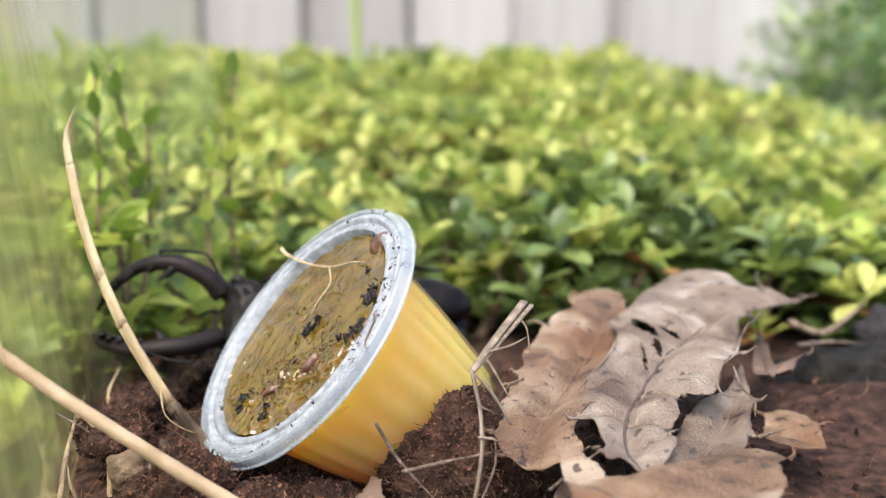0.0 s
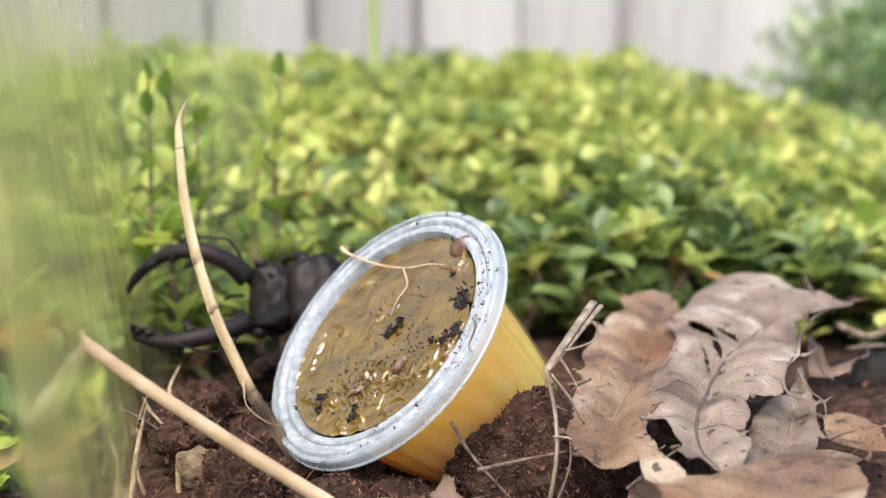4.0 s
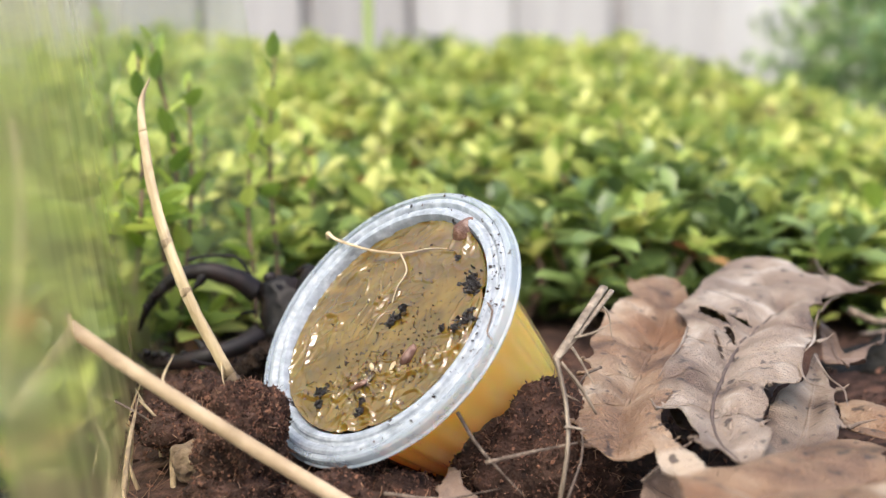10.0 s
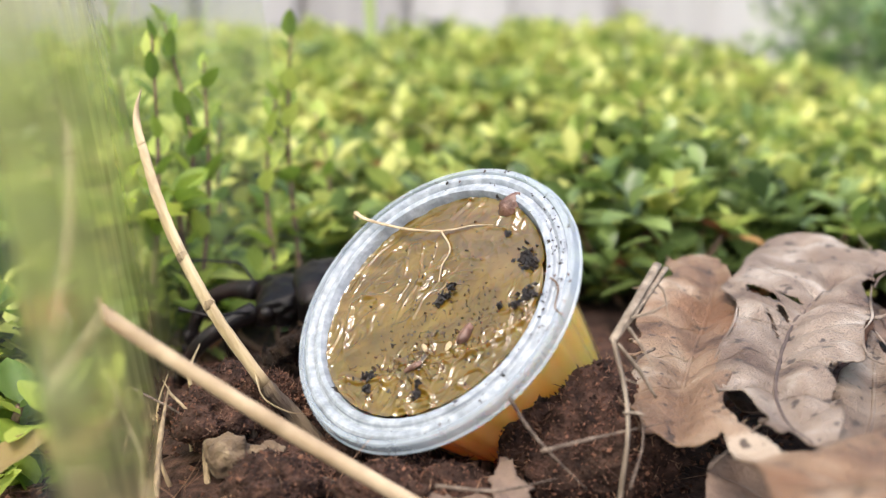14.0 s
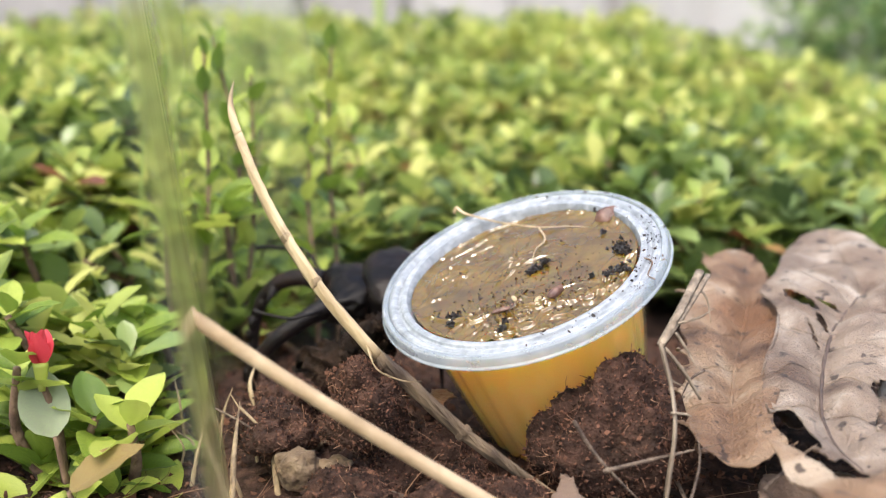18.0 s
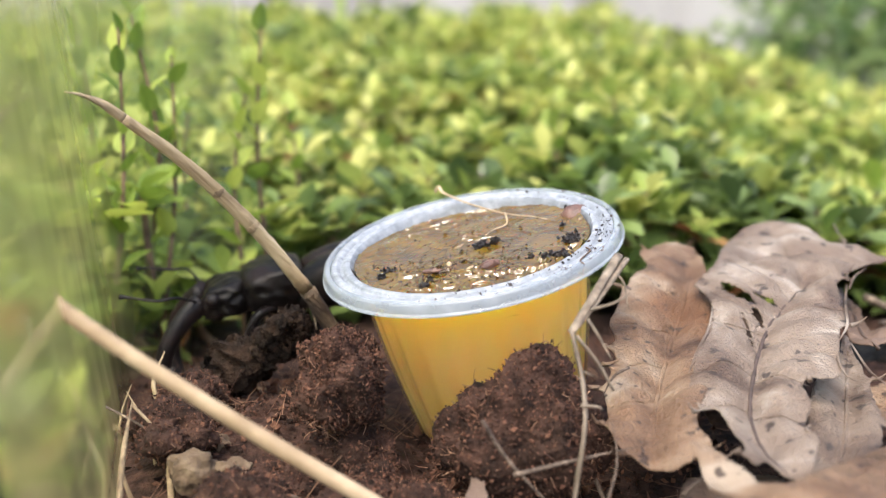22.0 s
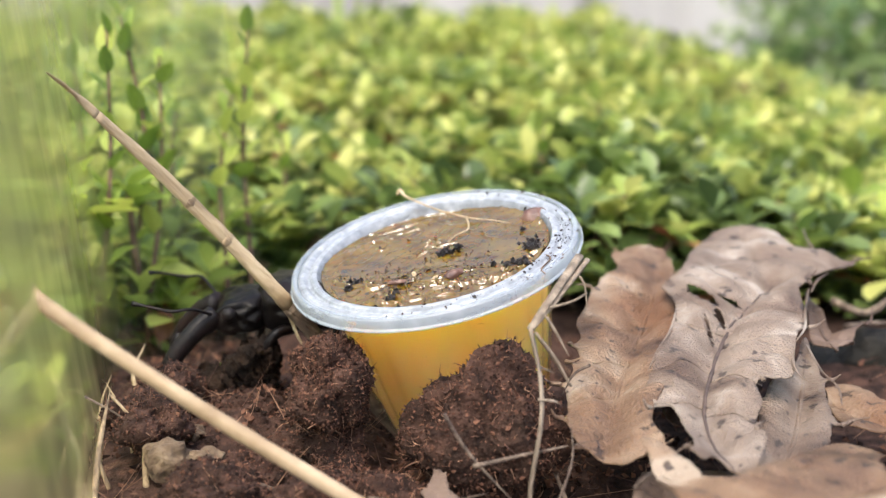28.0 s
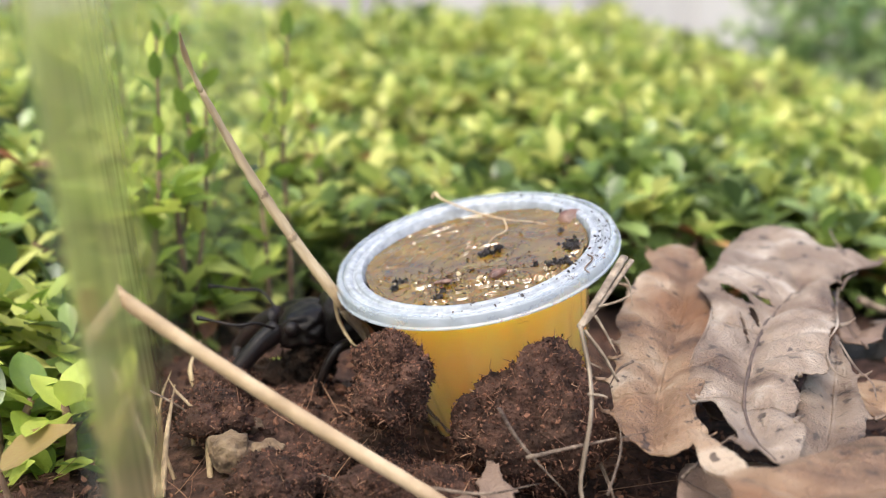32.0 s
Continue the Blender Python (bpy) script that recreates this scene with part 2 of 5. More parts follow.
BLACK_DIRT = material("black_humus", [(0.006, 0.005, 0.005), (0.018, 0.014, 0.013), (0.04, 0.03, 0.026)], 0.5, 900, bump=0.8, bump_scale=2500)
BROWN_DIRT = material("brown_specks", [(0.012, 0.007, 0.005), (0.03, 0.016, 0.01), (0.07, 0.035, 0.02)], 0.6, 900, island=0.4)
HUSK = material("brown_husk", [(0.07, 0.032, 0.022), (0.13, 0.066, 0.045), (0.2, 0.11, 0.075)], 0.35, 600, bump=0.3)
CHITIN = material("beetle_shell", [(0.003, 0.0025, 0.0025), (0.006, 0.0048, 0.0045), (0.012, 0.008, 0.007)], 0.36, 250, bump=0.12, bump_scale=2600, spec=0.13, stain=(300, (0.015, 0.009, 0.007), 0.45))
CHITIN_RED = material("mandible_shell", [(0.004, 0.0033, 0.0033), (0.009, 0.0065, 0.006), (0.018, 0.010, 0.009)], 0.45, 250, bump=0.15, bump_scale=2200, spec=0.2)
ROOT = material("dead_root", [(0.008, 0.0048, 0.003), (0.022, 0.0125, 0.0075), (0.05, 0.029, 0.018)], 0.9, 420, bump=1.0, bump_scale=1800, spec=0.2)
PEBBLE = material("tan_pebble", [(0.05, 0.031, 0.018), (0.12, 0.078, 0.045), (0.21, 0.148, 0.09)], 0.85, 350, bump=0.7, bump_scale=1200)
DARK_STONE = material("dark_stone", [(0.004, 0.0038, 0.003), (0.010, 0.009, 0.0065), (0.022, 0.019, 0.013)], 0.7, 120, bump=1.0, bump_scale=500, spec=0.25)

# ---- mesh helpers ----


def finish(name, bm, mat, smooth=True, crisp=0.0):
    me = bpy.data.meshes.new(name)
    bmesh.ops.recalc_face_normals(bm, faces=bm.faces)
    if crisp:
        for e in bm.edges:
            e.smooth = e.calc_face_angle(0.0) < crisp
    bm.to_mesh(me)
    bm.free()
    me.materials.append(mat)
    if smooth:
        me.polygons.foreach_set("use_smooth", [True] * len(me.polygons))
    return me


def part(name, bm, mat, parent=None, label="", smooth=True, kind="", crisp=0.0):
    ob = new(name, finish(name, bm, mat, smooth, crisp))
    ob.parent = parent
    return tagged(ob, label, kind=kind)


def thing(name, bm, mat, label, category, group="", kind="", smooth=True):
    return tagged(new(name, finish(name, bm, mat, smooth)), label, category, group, kind)


def base(name, m, label, category, group=""):
    ob = new(name)
    ob.empty_display_size = 0.01
    ob.matrix_world = m
    return tagged(ob, label, category, group)


def raw(verts, faces):
    bm = bmesh.new()
    vs = [bm.verts.new(v) for v in verts]
    for f in faces:
        try:
            bm.faces.new([vs[i] for i in f])
        except ValueError:
            pass
    return bm


def spline(points, n):
    """Catmull-Rom through the points, n steps a span."""
    p = [Vector(q) for q in points]
    p = [2 * p[0] - p[1]] + p + [2 * p[-1] - p[-2]]
    out = []
    for i in range(1, len(p) - 2):
        for k in range(n):
            t = k / n
            a, b, c, d = p[i - 1:i + 3]
            out.append(0.5 * (2 * b + (c - a) * t + (2 * a - 5 * b + 4 * c - d) * t * t + (3 * b - a - 3 * c + d) * t ** 3))
    out.append(p[-2])
    return out


def tube(points, radii, sides=8, n=4, flat=1.0, rough=0.0, seed=0, bm=None, ridges=0.0):
    """A tapered tube along a spline, closed at both ends."""
    bm = bm or bmesh.new()
    path = spline(points, n)
    up = Vector((0.3, 0.2, 0.9))
    rings = []
    for i, p in enumerate(path):
        d = (path[min(i + 1, len(path) - 1)] - path[max(i - 1, 0)]).normalized()
        u = d.cross(up)
        u = u.normalized() if u.length > 1e-6 else Vector((1, 0, 0))
        v = d.cross(u)
        f = i / (len(path) - 1) * (len(radii) - 1)
        k = min(int(f), len(radii) - 2)
        r = radii[k] * (1 - f + k) + radii[k + 1] * (f - k)
        ring = []
        for s in range(sides):
            a = 2 * math.pi * s / sides
            rr = r * (1 + ridges * (s % 2))
            q = p + u * math.cos(a) * rr + v * math.sin(a) * rr * flat
            if rough:
                q = q + noise.noise_vector(q * (1.2 / max(r, 1e-5)) + Vector((seed, 0, 0))) * rough * r
            ring.append(bm.verts.new(q))
        rings.append(ring)
    for a, b in zip(rings, rings[1:]):
        for s in range(sides):
            bm.faces.new((a[s], a[(s + 1) % sides], b[(s + 1) % sides], b[s]))
    bm.faces.new(rings[0][::-1])
    bm.faces.new(rings[-1])
    return bm


def lathe(profile, sides=96, wobble=None):
    """Turns (radius, height) pairs round z; wobble(angle, height) scales the radius."""
    verts, faces = [], []
    for r, z in profile:
        for s in range(sides):
            a = 2 * math.pi * s / sides
            k = wobble(a, z) if wobble else 1.0
            verts.append((r * k * math.cos(a), r * k * math.sin(a), z))
    for i in range(len(profile) - 1):
        for s in range(sides):
            t = (s + 1) % sides
            faces.append((i * sides + s, i * sides + t, (i + 1) * sides + t, (i + 1) * sides + s))
    return raw(verts, faces)


def lump(size, seed, sub=4, rough=0.35, freq=1.3, fine=0.12):
    """A rough clod: a sphere pushed about by noise at two scales."""
    bm = bmesh.new()
    bmesh.ops.create_icosphere(bm, subdivisions=sub, radius=1.0)
    off = Vector((seed * 7.3, seed * 3.1, seed * 1.7))
    for v in bm.verts:
        d = v.co.normalized()
        k = 1 + rough * noise.noise(d * freq + off) + fine * noise.noise(d * 6 + off) + fine * 0.6 * noise.noise(d * 15 + off)
        v.co = Vector((d.x * size[0], d.y * size[1], d.z * size[2])) * k
    return bm


def chip(verts, faces, p, s, rnd):
    """Adds one small angular crumb to the lists."""
    o = len(verts)
    ax = [Vector([rnd.gauss(0, 1) for _ in range(3)]).normalized() for _ in range(3)]
    for d, k in ((0, 1), (0, -1), (1, .8), (1, -.8), (2, .7), (2, -.7)):
        verts.append(p + ax[d] * s * k * rnd.uniform(.6, 1.2))
    for f in ((0, 2, 4), (2, 1, 4), (1, 3, 4), (3, 0, 4), (2, 0, 5), (1, 2, 5), (3, 1, 5), (0, 3, 5)):
        faces.append(tuple(o + i for i in f))


def hair(verts, faces, p, d, length, r, rnd):
    """Adds one thin bent fibre (a three-sided strip) to the lists."""
    o = len(verts)
    bend = Vector([rnd.gauss(0, .5) for _ in range(3)]) * length
    side = d.cross(Vector((rnd.random(), rnd.random(), 1.3))).normalized()
    other = d.cross(side).normalized()
    for k in range(4):
        f = k / 3
        q = p + d * length * f + bend * f * f
        w = r * (1 - .5 * f)
        verts.extend((q + side * w, q - side * w * .5 + other * w * .8, q - side * w * .5 - other * w * .8))
    for k in range(3):
        for s in range(3):
            a, b = o + 3 * k + s, o + 3 * k + (s + 1) % 3
            faces.append((a, b, b + 3, a + 3))


# ---- ground ----


def ground_height(x, y):
    h = 0.0005 * noise.noise((x * 300, y * 300, 1)) + 0.0016 * noise.noise((x * 90, y * 90, 2)) + 0.003 * noise.noise((x * 30, y * 30, 3)) - 0.001
    h += 0.0055 * math.exp(-(((x + 0.037) / 0.016) ** 2 + ((y - 0.158) / 0.016) ** 2))
    h -= 0.0020 * math.exp(-(((x + 0.008) / 0.012) ** 2 + ((y - 0.126) / 0.012) ** 2))
    h += 0.0050 * math.exp(-(((x + 0.031) / 0.012) ** 2 + ((y - 0.141) / 0.012) ** 2))
    h += 0.006 * math.exp(-(((x - 0.075) / 0.03) ** 2 + ((y - 0.175) / 0.02) ** 2))
    return h if abs(x) < 0.6 and abs(y) < 0.9 else 0.0


def ground_sheet():
    n = 330
    axis = [math.sinh(6.2 * (2 * i / (n - 1) - 1)) / math.sinh(6.2) * 60 for i in range(n)]
    verts = []
    for v in axis:
        for u in axis:
            x, y = u, v + 0.145
            verts.append((x, y, ground_height(x, y)))
    me = bpy.data.meshes.new("ground")
    me.from_pydata(verts, [], [(j * n + i, j * n + i + 1, (j + 1) * n + i + 1, (j + 1) * n + i) for j in range(n - 1) for i in range(n - 1)])
    me.materials.append(SOIL)
    me.polygons.foreach_set("use_smooth", [True] * len(me.polygons))
    return tagged(new("ground", me), "bare reddish-brown crumbly garden soil", "ground", kind="structure")


ground_sheet()

# ---- fence behind the bed ----
fence = base("fence", pose(0, 1.75, 0), "weathered grey wooden plank fence behind the bed", "fence")
rnd = random.Random(4)
plank_meshes = []
for k in range(3):
    bm = bmesh.new()
    bmesh.ops.create_cube(bm, size=1)
    for v in bm.verts:
        v.co = Vector((v.co.x * (0.160 - 0.004 * k), v.co.y * 0.018, v.co.z * 1.1 + 0.57))
    bmesh.ops.bevel(bm, geom=list(bm.edges), offset=0.003, segments=1, affect="EDGES")
    plank_meshes.append(finish("plank", bm, WOOD, False))
for i in range(-17, 18):
    ob = new("plank", plank_meshes[i % 3])
    ob.parent = fence
    ob.matrix_basis = pose(i * 0.168 + 0.03 + rnd.uniform(-.008, .008), rnd.uniform(-.004, .004), rnd.uniform(-.02, .02), 0, rnd.uniform(-.6, .6), 0)
for z in (0.19, 0.85):
    bm = bmesh.new()
    bmesh.ops.create_cube(bm, size=1)
    for v in bm.verts:
        v.co = Vector((v.co.x * 6.0, v.co.y * 0.03 + 0.060, v.co.z * 0.06 + z))
    bmesh.ops.bevel(bm, geom=list(bm.edges), offset=0.003, segments=1, affect="EDGES")
    part("rail", bm, WOOD_DARK, fence, smooth=False)
# Boards added behind the gaps so that no bright sky shows through.
for i in range(-18, 18):
    ob = new("backing_board", plank_meshes[2])
    ob.parent = fence
    ob.matrix_basis = pose(i * 0.168 + 0.114, 0.032, 0)
    ob.material_slots[0].link = "OBJECT"
    ob.material_slots[0].material = WOOD_DARK
for x in (-2.2, -0.9, 0.45, 1.8):
    bm = bmesh.new()
    bmesh.ops.create_cube(bm, size=1)
    for v in bm.verts:
        v.co = Vector((v.co.x * 0.08 + x, v.co.y * 0.07 + 0.115, v.co.z * 1.2 + 0.55))
    bmesh.ops.bevel(bm, geom=list(bm.edges), offset=0.004, segments=1, affect="EDGES")
    part("post", bm, WOOD_DARK, fence, smooth=False)

# ---- shrubs ----
LEAF_ROWS = ((0, .10), (.25, .55), (.55, 1.0), (.82, .78), (1.0, .08))


def leaf_template(width=0.52, fold=0.16, droop=0.18):
    verts = []
    for y, w in LEAF_ROWS:
        for s in (-1, 0, 1):
            verts.append((s * w * width / 2, y, fold * abs(s) * w * width - droop * y * y))
    faces = [(3 * r + c, 3 * r + c + 1, 3 * r + c + 4, 3 * r + c + 3) for r in range(4) for c in range(2)]
    return np.array(verts), faces


def leaf_cloud(name, spots, mat, parent, width=0.54, seed=0):
    """Joins leaves at spots (place, length, yaw, lift, roll) into one mesh."""
    tv, tf = leaf_template(width)
    k = len(spots)
    pl = np.array([s[:3] for s in spots])
    L, yaw, lift, roll = (np.array([s[i] for s in spots]) for i in (3, 4, 5, 6))
    v = tv[None] * L[:, None, None]
    x, y, z = v[..., 0], v[..., 1], v[..., 2]
    c, s = np.cos(roll)[:, None], np.sin(roll)[:, None]
    x, z = x * c + z * s, z * c - x * s
    c, s = np.cos(lift)[:, None], np.sin(lift)[:, None]
    y, z = y * c - z * s, y * s + z * c
    c, s = np.cos(yaw)[:, None], np.sin(yaw)[:, None]
    x, y = x * c - y * s, x * s + y * c
    v = np.stack([x, y, z], -1) + pl[:, None]
    nv = len(tv)
    faces = [tuple(i * nv + q for q in f) for i in range(k) for f in tf]
    me = bpy.data.meshes.new(name)
    me.from_pydata(v.reshape(-1, 3).tolist(), [], faces)
    me.materials.append(mat)
    me.polygons.foreach_set("use_smooth", [True] * len(me.polygons))
    ob = new(name, me)
    ob.parent = parent
    return tagged(ob, kind="stuff")


def canopy_top(x, y):
    """Height of the clipped shrubs' upper surface."""
    h = 0.016 + 0.175 * (y - 0.215) + 0.012 * noise.noise((x * 14, y * 14, 5)) + 0.006 * noise.noise((x * 40, y * 40, 6))
    h += 0.03 * max(0.0, min(1.0, (-x - 0.045) / 0.10)) * max(0.0, min(1.0, (0.45 - y) / 0.2))
    h -= 0.18 * max(0.0, min(1.0, (x / max(y, .1) - 0.16) / 0.4)) * max(0.0, y - 0.25)
    return max(h, 0.008)


def canopy_front(x):
    """How near the shrubs come, across the bed."""
    return 0.222 - 0.075 * max(0.0, min(1.0, (-x - 0.035) / 0.03)) + 0.010 * noise.noise((x * 25, 0, 9))


def rosette(rnd, p, young):
    """The leaves of one shoot tip: place, length, yaw, lift, roll of each."""
    out = []
    n = rnd.randint(5, 8)
    a0 = rnd.uniform(0, 6.3)
    lean = rnd.uniform(0, 6.3)
    for i in range(n):
        a = a0 + i * 2.4 + rnd.uniform(-.3, .3)
        inner = i / n
        length = rnd.uniform(0.0065, 0.0125) * (1 - 0.3 * inner)
        lift = 0.15 + 0.95 * inner + rnd.uniform(-.25, .25) + 0.3 * math.cos(a - lean)
        z = p[2] - 0.004 * (1 - inner)
        out.append((p[0], p[1], z, length, a, lift, rnd.uniform(-.4, .4)))
    return out


def shrub(x0, x1, y0, y1, seed, count, layers):
    rnd = random.Random(seed)
    ob = base("azalea_shrub", pose(0, 0, 0), "low clipped azalea shrub with small glossy yellow-green leaves", "shrub", "clipped azaleas")
    young, old_shaded, rust = [], [], []
    tips = []
    tries = 0
    while len(tips) < count and tries < count * 6:
        tries += 1
        x, y = rnd.uniform(x0, x1), rnd.uniform(y0, y1)
        front = canopy_front(x)
        if y < .180 and x > -.0396 - .225 * (y - .0688) - .006:
            continue
        if y < front or (y < front + .022 and x > -.03 and rnd.random() < .45):
            continue
        tips.append((x, y, canopy_top(x, y) + rnd.gauss(0, .003)))
    for x, y, top in tips:
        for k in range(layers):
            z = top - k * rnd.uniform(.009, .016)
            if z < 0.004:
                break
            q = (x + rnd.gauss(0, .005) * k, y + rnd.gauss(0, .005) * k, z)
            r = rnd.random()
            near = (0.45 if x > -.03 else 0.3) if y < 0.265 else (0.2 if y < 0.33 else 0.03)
            # Some old leaves anywhere; more inside and in front, shade put into leaf colour.
            group = rust if r < 0.05 + 0.05 * k else (old_shaded if r < 0.10 + near + 0.28 * k else young)
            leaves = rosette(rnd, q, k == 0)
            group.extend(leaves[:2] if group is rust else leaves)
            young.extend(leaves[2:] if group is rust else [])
    # The farthest row takes only the paler green: haze put into its leaves.
    for name, spots, mat in (("young_leaves", young, GREEN_BRIGHT if seed % 2 or y0 > .4 else GREEN), ("old_leaves", old_shaded, GREEN_DARK), ("rusty_leaves", rust, LEAF_RUST)):
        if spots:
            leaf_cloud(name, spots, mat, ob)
    bm = bmesh.new()
    for x, y, top in tips[::3]:
        r = rnd.uniform(.0006, .0012)
        bx, by = x + rnd.gauss(0, .012), y + abs(rnd.gauss(0, .012))
        tube([(bx, by, ground_height(bx, by) - .002), ((x + bx) / 2 + rnd.gauss(0, .004), (y + by) / 2, top * .5), (x, y, top)], [r * 1.6, r, r * .5], 5, 2, bm=bm)
    part("stem_tangle", bm, BARK, ob, "thin brown woody stems", kind="stuff")
    return ob


k = 0
for y0, y1, wid, cnt, lay in ((0.13, 0.30, 0.10, 250, 4), (0.30, 0.45, 0.13, 300, 3), (0.45, 0.68, 0.18, 400, 2)):
    half = int(math.ceil(y1 * 0.8 / wid))
    for i in range(-half, half):
        k += 1
        shrub(i * wid, (i + 1) * wid, y0, y1, k, cnt, lay)

# dark hedge at the fence
hedge = base("conifer_bush", pose(0.70, 1.3, 0), "dark green dense bush standing before the fence", "bush")
rnd = random.Random(77)
spots = []
for i in range(8000):
    a, b = rnd.uniform(0, 6.283), rnd.uniform(-0.2, 1.5)
    r = 0.33 * (1 + .25 * noise.noise((math.cos(a) * 2, math.sin(a) * 2, b * 2))) * rnd.choice((.75, .9, 1.0)) * rnd.uniform(.92, 1.03)
    spots.append((r * math.cos(a) * math.cos(b), r * math.sin(a) * math.cos(b), 0.02 + r * 0.72 * math.sin(b), rnd.uniform(.02, .04), rnd.uniform(0, 6.3), rnd.uniform(-.3, 1.2), rnd.uniform(-.6, .6)))
leaf_cloud("crown", spots, CONIFER, hedge, 0.3)
part("trunk", tube([(0, 0, -.01), (.01, 0, .08), (0, .01, .2)], [.022, .018, .012], 10, 3, rough=.2), BARK, hedge)

# pale flowering stalk that rises out of the shrubs
thing("grass_stalk", tube([(-0.047, 0.60, 0.0), (-0.048, 0.60, 0.1), (-0.052, 0.60, 0.28)], [.0028, .0026, .0022], 8, 6), GRASS, "tall pale yellow-green grass stalk rising from the shrubs", "grass stalk")

# ---- jelly cup ----
cup = base("jelly_cup", pose(0, 0, 0), "small clear plastic cup of amber insect jelly pushed into soil", "jelly cup")


def ribs(a, z):
    """Flat flutes that begin a little below the rim."""
    f = max(0.0, min(1.0, (-z - 0.0045) / 0.004))
    return 1 + f * 0.013 * math.cos(a * 24)


WALL = [(.0158, -.0004), (.0155, -.0016), (.0150, -.0024), (.0147, -.005), (.0145, -.0065), (.0143, -.008), (.0136, -.013), (.0127, -.018), (.0118, -.0225), (.0112, -.0252), (.0102, -.0266), (.006, -.027), (.0004, -.0268)]
part("cup_wall", lathe(WALL, 240, ribs), CUP, cup, "clear fluted tapering plastic wall")
LIP_RING = [(.01835, .0001), (.0185, .0004), (.0190, .0004), (.0192, .0002), (.0193, -.0001), (.0194, -.0008), (.0196, -.0010), (.0196, -.0012), (.0193, -.0011), (.0190, -.0004), (.01835, -.0003), (.01835, .0001)]
part("outer_lip", lathe(LIP_RING, 144), LIP, cup, "clear turned-down outer lip", crisp=.4)
FLANGE = [(.0148, -.0034), (.0152, -.0022), (.0155, -.0004), (.0158, .0002), (.0163, .0003), (.0166, .0002), (.0168, -.0001), (.0171, -.0002), (.0173, .0001), (.0176, .0003), (.0180, .0003), (.0183, .0001), (.01835, -.0004), (.0180, -.0008), (.0170, -.0008), (.0160, -.0010), (.0153, -.0030), (.0148, -.0034)]
part("rim", lathe(FLANGE, 240, lambda a, z: 1 + .002 * noise.noise((math.cos(a) * 3, math.sin(a) * 3, z * 900))), RIM, cup, "wide milky-white plastic rim", crisp=.45)


def jelly_height(x, y):
    """The eaten, wrinkled top: soft swells, a web of sharp wet ridges and small flat pools between them."""
    u, v = .87 * x + .5 * y, .87 * y - .5 * x
    p = Vector((u * 185, v * 260, 0))
    w = noise.noise_vector(p * .6) * .7
    h = -.0006 + .00016 * noise.noise(p * .5)
    a = 1 - min(1.0, abs(noise.noise(p * .8 + w)) / .16)
    b = 1 - min(1.0, abs(noise.noise(p * 1.7 + w * 1.6 + Vector((3, 7, 0)))) / .16)
    patchy = max(0.0, min(1.0, .55 + 1.6 * noise.noise(p * .45 + Vector((0, 9, 0)))))
    h += (.00044 * a * a * (3 - 2 * a) + .00030 * b * b * (3 - 2 * b)) * patchy
    c = 1 - min(1.0, abs(noise.noise(p * 3.3 + w * 2 + Vector((8, 2, 0)))) / .2)
    h += .00014 * c * c * (3 - 2 * c) * max(.15, patchy)
    low = max(0.0, min(1.0, (.9 * y - .4 * x - .002) / .012))
    return h - .0008 * low * low


def jelly_top():
    verts, faces = [(0, 0, jelly_height(0, 0))], []
    rings, sides = 150, 420
    for i in range(1, rings + 1):
        r = .01530 * i / rings
        for s in range(sides):
            a = 2 * math.pi * s / sides
            x, y = r * math.cos(a), r * math.sin(a)
            edge = max(0.0, (r - .0145) / .0008)
            verts.append((x, y, jelly_height(x, y) + .00025 * edge * edge))
    for s in range(sides):
        faces.append((0, 1 + s, 1 + (s + 1) % sides))
    for i in range(rings - 1):
        for s in range(sides):
            a, b = 1 + i * sides + s, 1 + i * sides + (s + 1) % sides
            faces.append((a, a + sides, b + sides, b))
    return raw(verts, faces)


jelly = part("jelly", lathe([(.0150, -.0028)] + [(r - .0004, z) for r, z in WALL[3:]], 240, ribs), JELLY, cup, "translucent amber jelly with a wet wrinkled top")
jelly.data.materials.append(JELLY_TOP)
top = bmesh.new()
top.from_mesh(jelly.data)
surface = jelly_top()
scratch = bpy.data.meshes.new("jelly_top")
surface.to_mesh(scratch)
surface.free()
top.faces.ensure_lookup_table()
walls = len(top.faces)
top.from_mesh(scratch)
top.faces.ensure_lookup_table()
for f in top.faces[walls:]:
    f.material_index = 1
    f.smooth = True
top.to_mesh(jelly.data)
top.free()


def humus(x, y, a, b, seed):
    """A black crumb: small angular grains packed together over an a by b patch."""
    rnd = random.Random(seed)
    verts, faces = [], []
    for i in range(int(14 + 26 * a * b)):
        q = Vector((x + rnd.gauss(0, a * .38), y + rnd.gauss(0, b * .38), 0)) * .001
        q.z = jelly_height(q.x, q.y) + abs(rnd.gauss(.00008, .00022))
        chip(verts, faces, q, rnd.uniform(.0002, .00055), rnd)
    part("humus_clump", raw(verts, faces), BLACK_DIRT, cup, "black crumb of humus", smooth=False)


CLUMPS = [(1.9, -.5, 1.0, .6), (3.0, .5, .6, .7), (1.2, -.9, .7, .4), (13.2, .3, 1.4, 1.9), (13.4, -1.2, 1.0, 1.0), (12.6, -5.3, 1.4, 1.1), (11.0, -6.2, .7, .5), (-9.0, -7.0, 1.5, 1.0), (-9.4, -8.8, .5, .6), (-2.5, -12.5, .7, .8), (-13.9, -7.4, .6, .9), (11.2, 4.9, .4, .4), (9.0, -5.0, .3, .5), (-2.2, -11.2, .4, .5), (10.6, 11.5, .4, .4)]
for i, (x, y, a, b) in enumerate(CLUMPS):
    humus(x, y, a, b, i + 3)


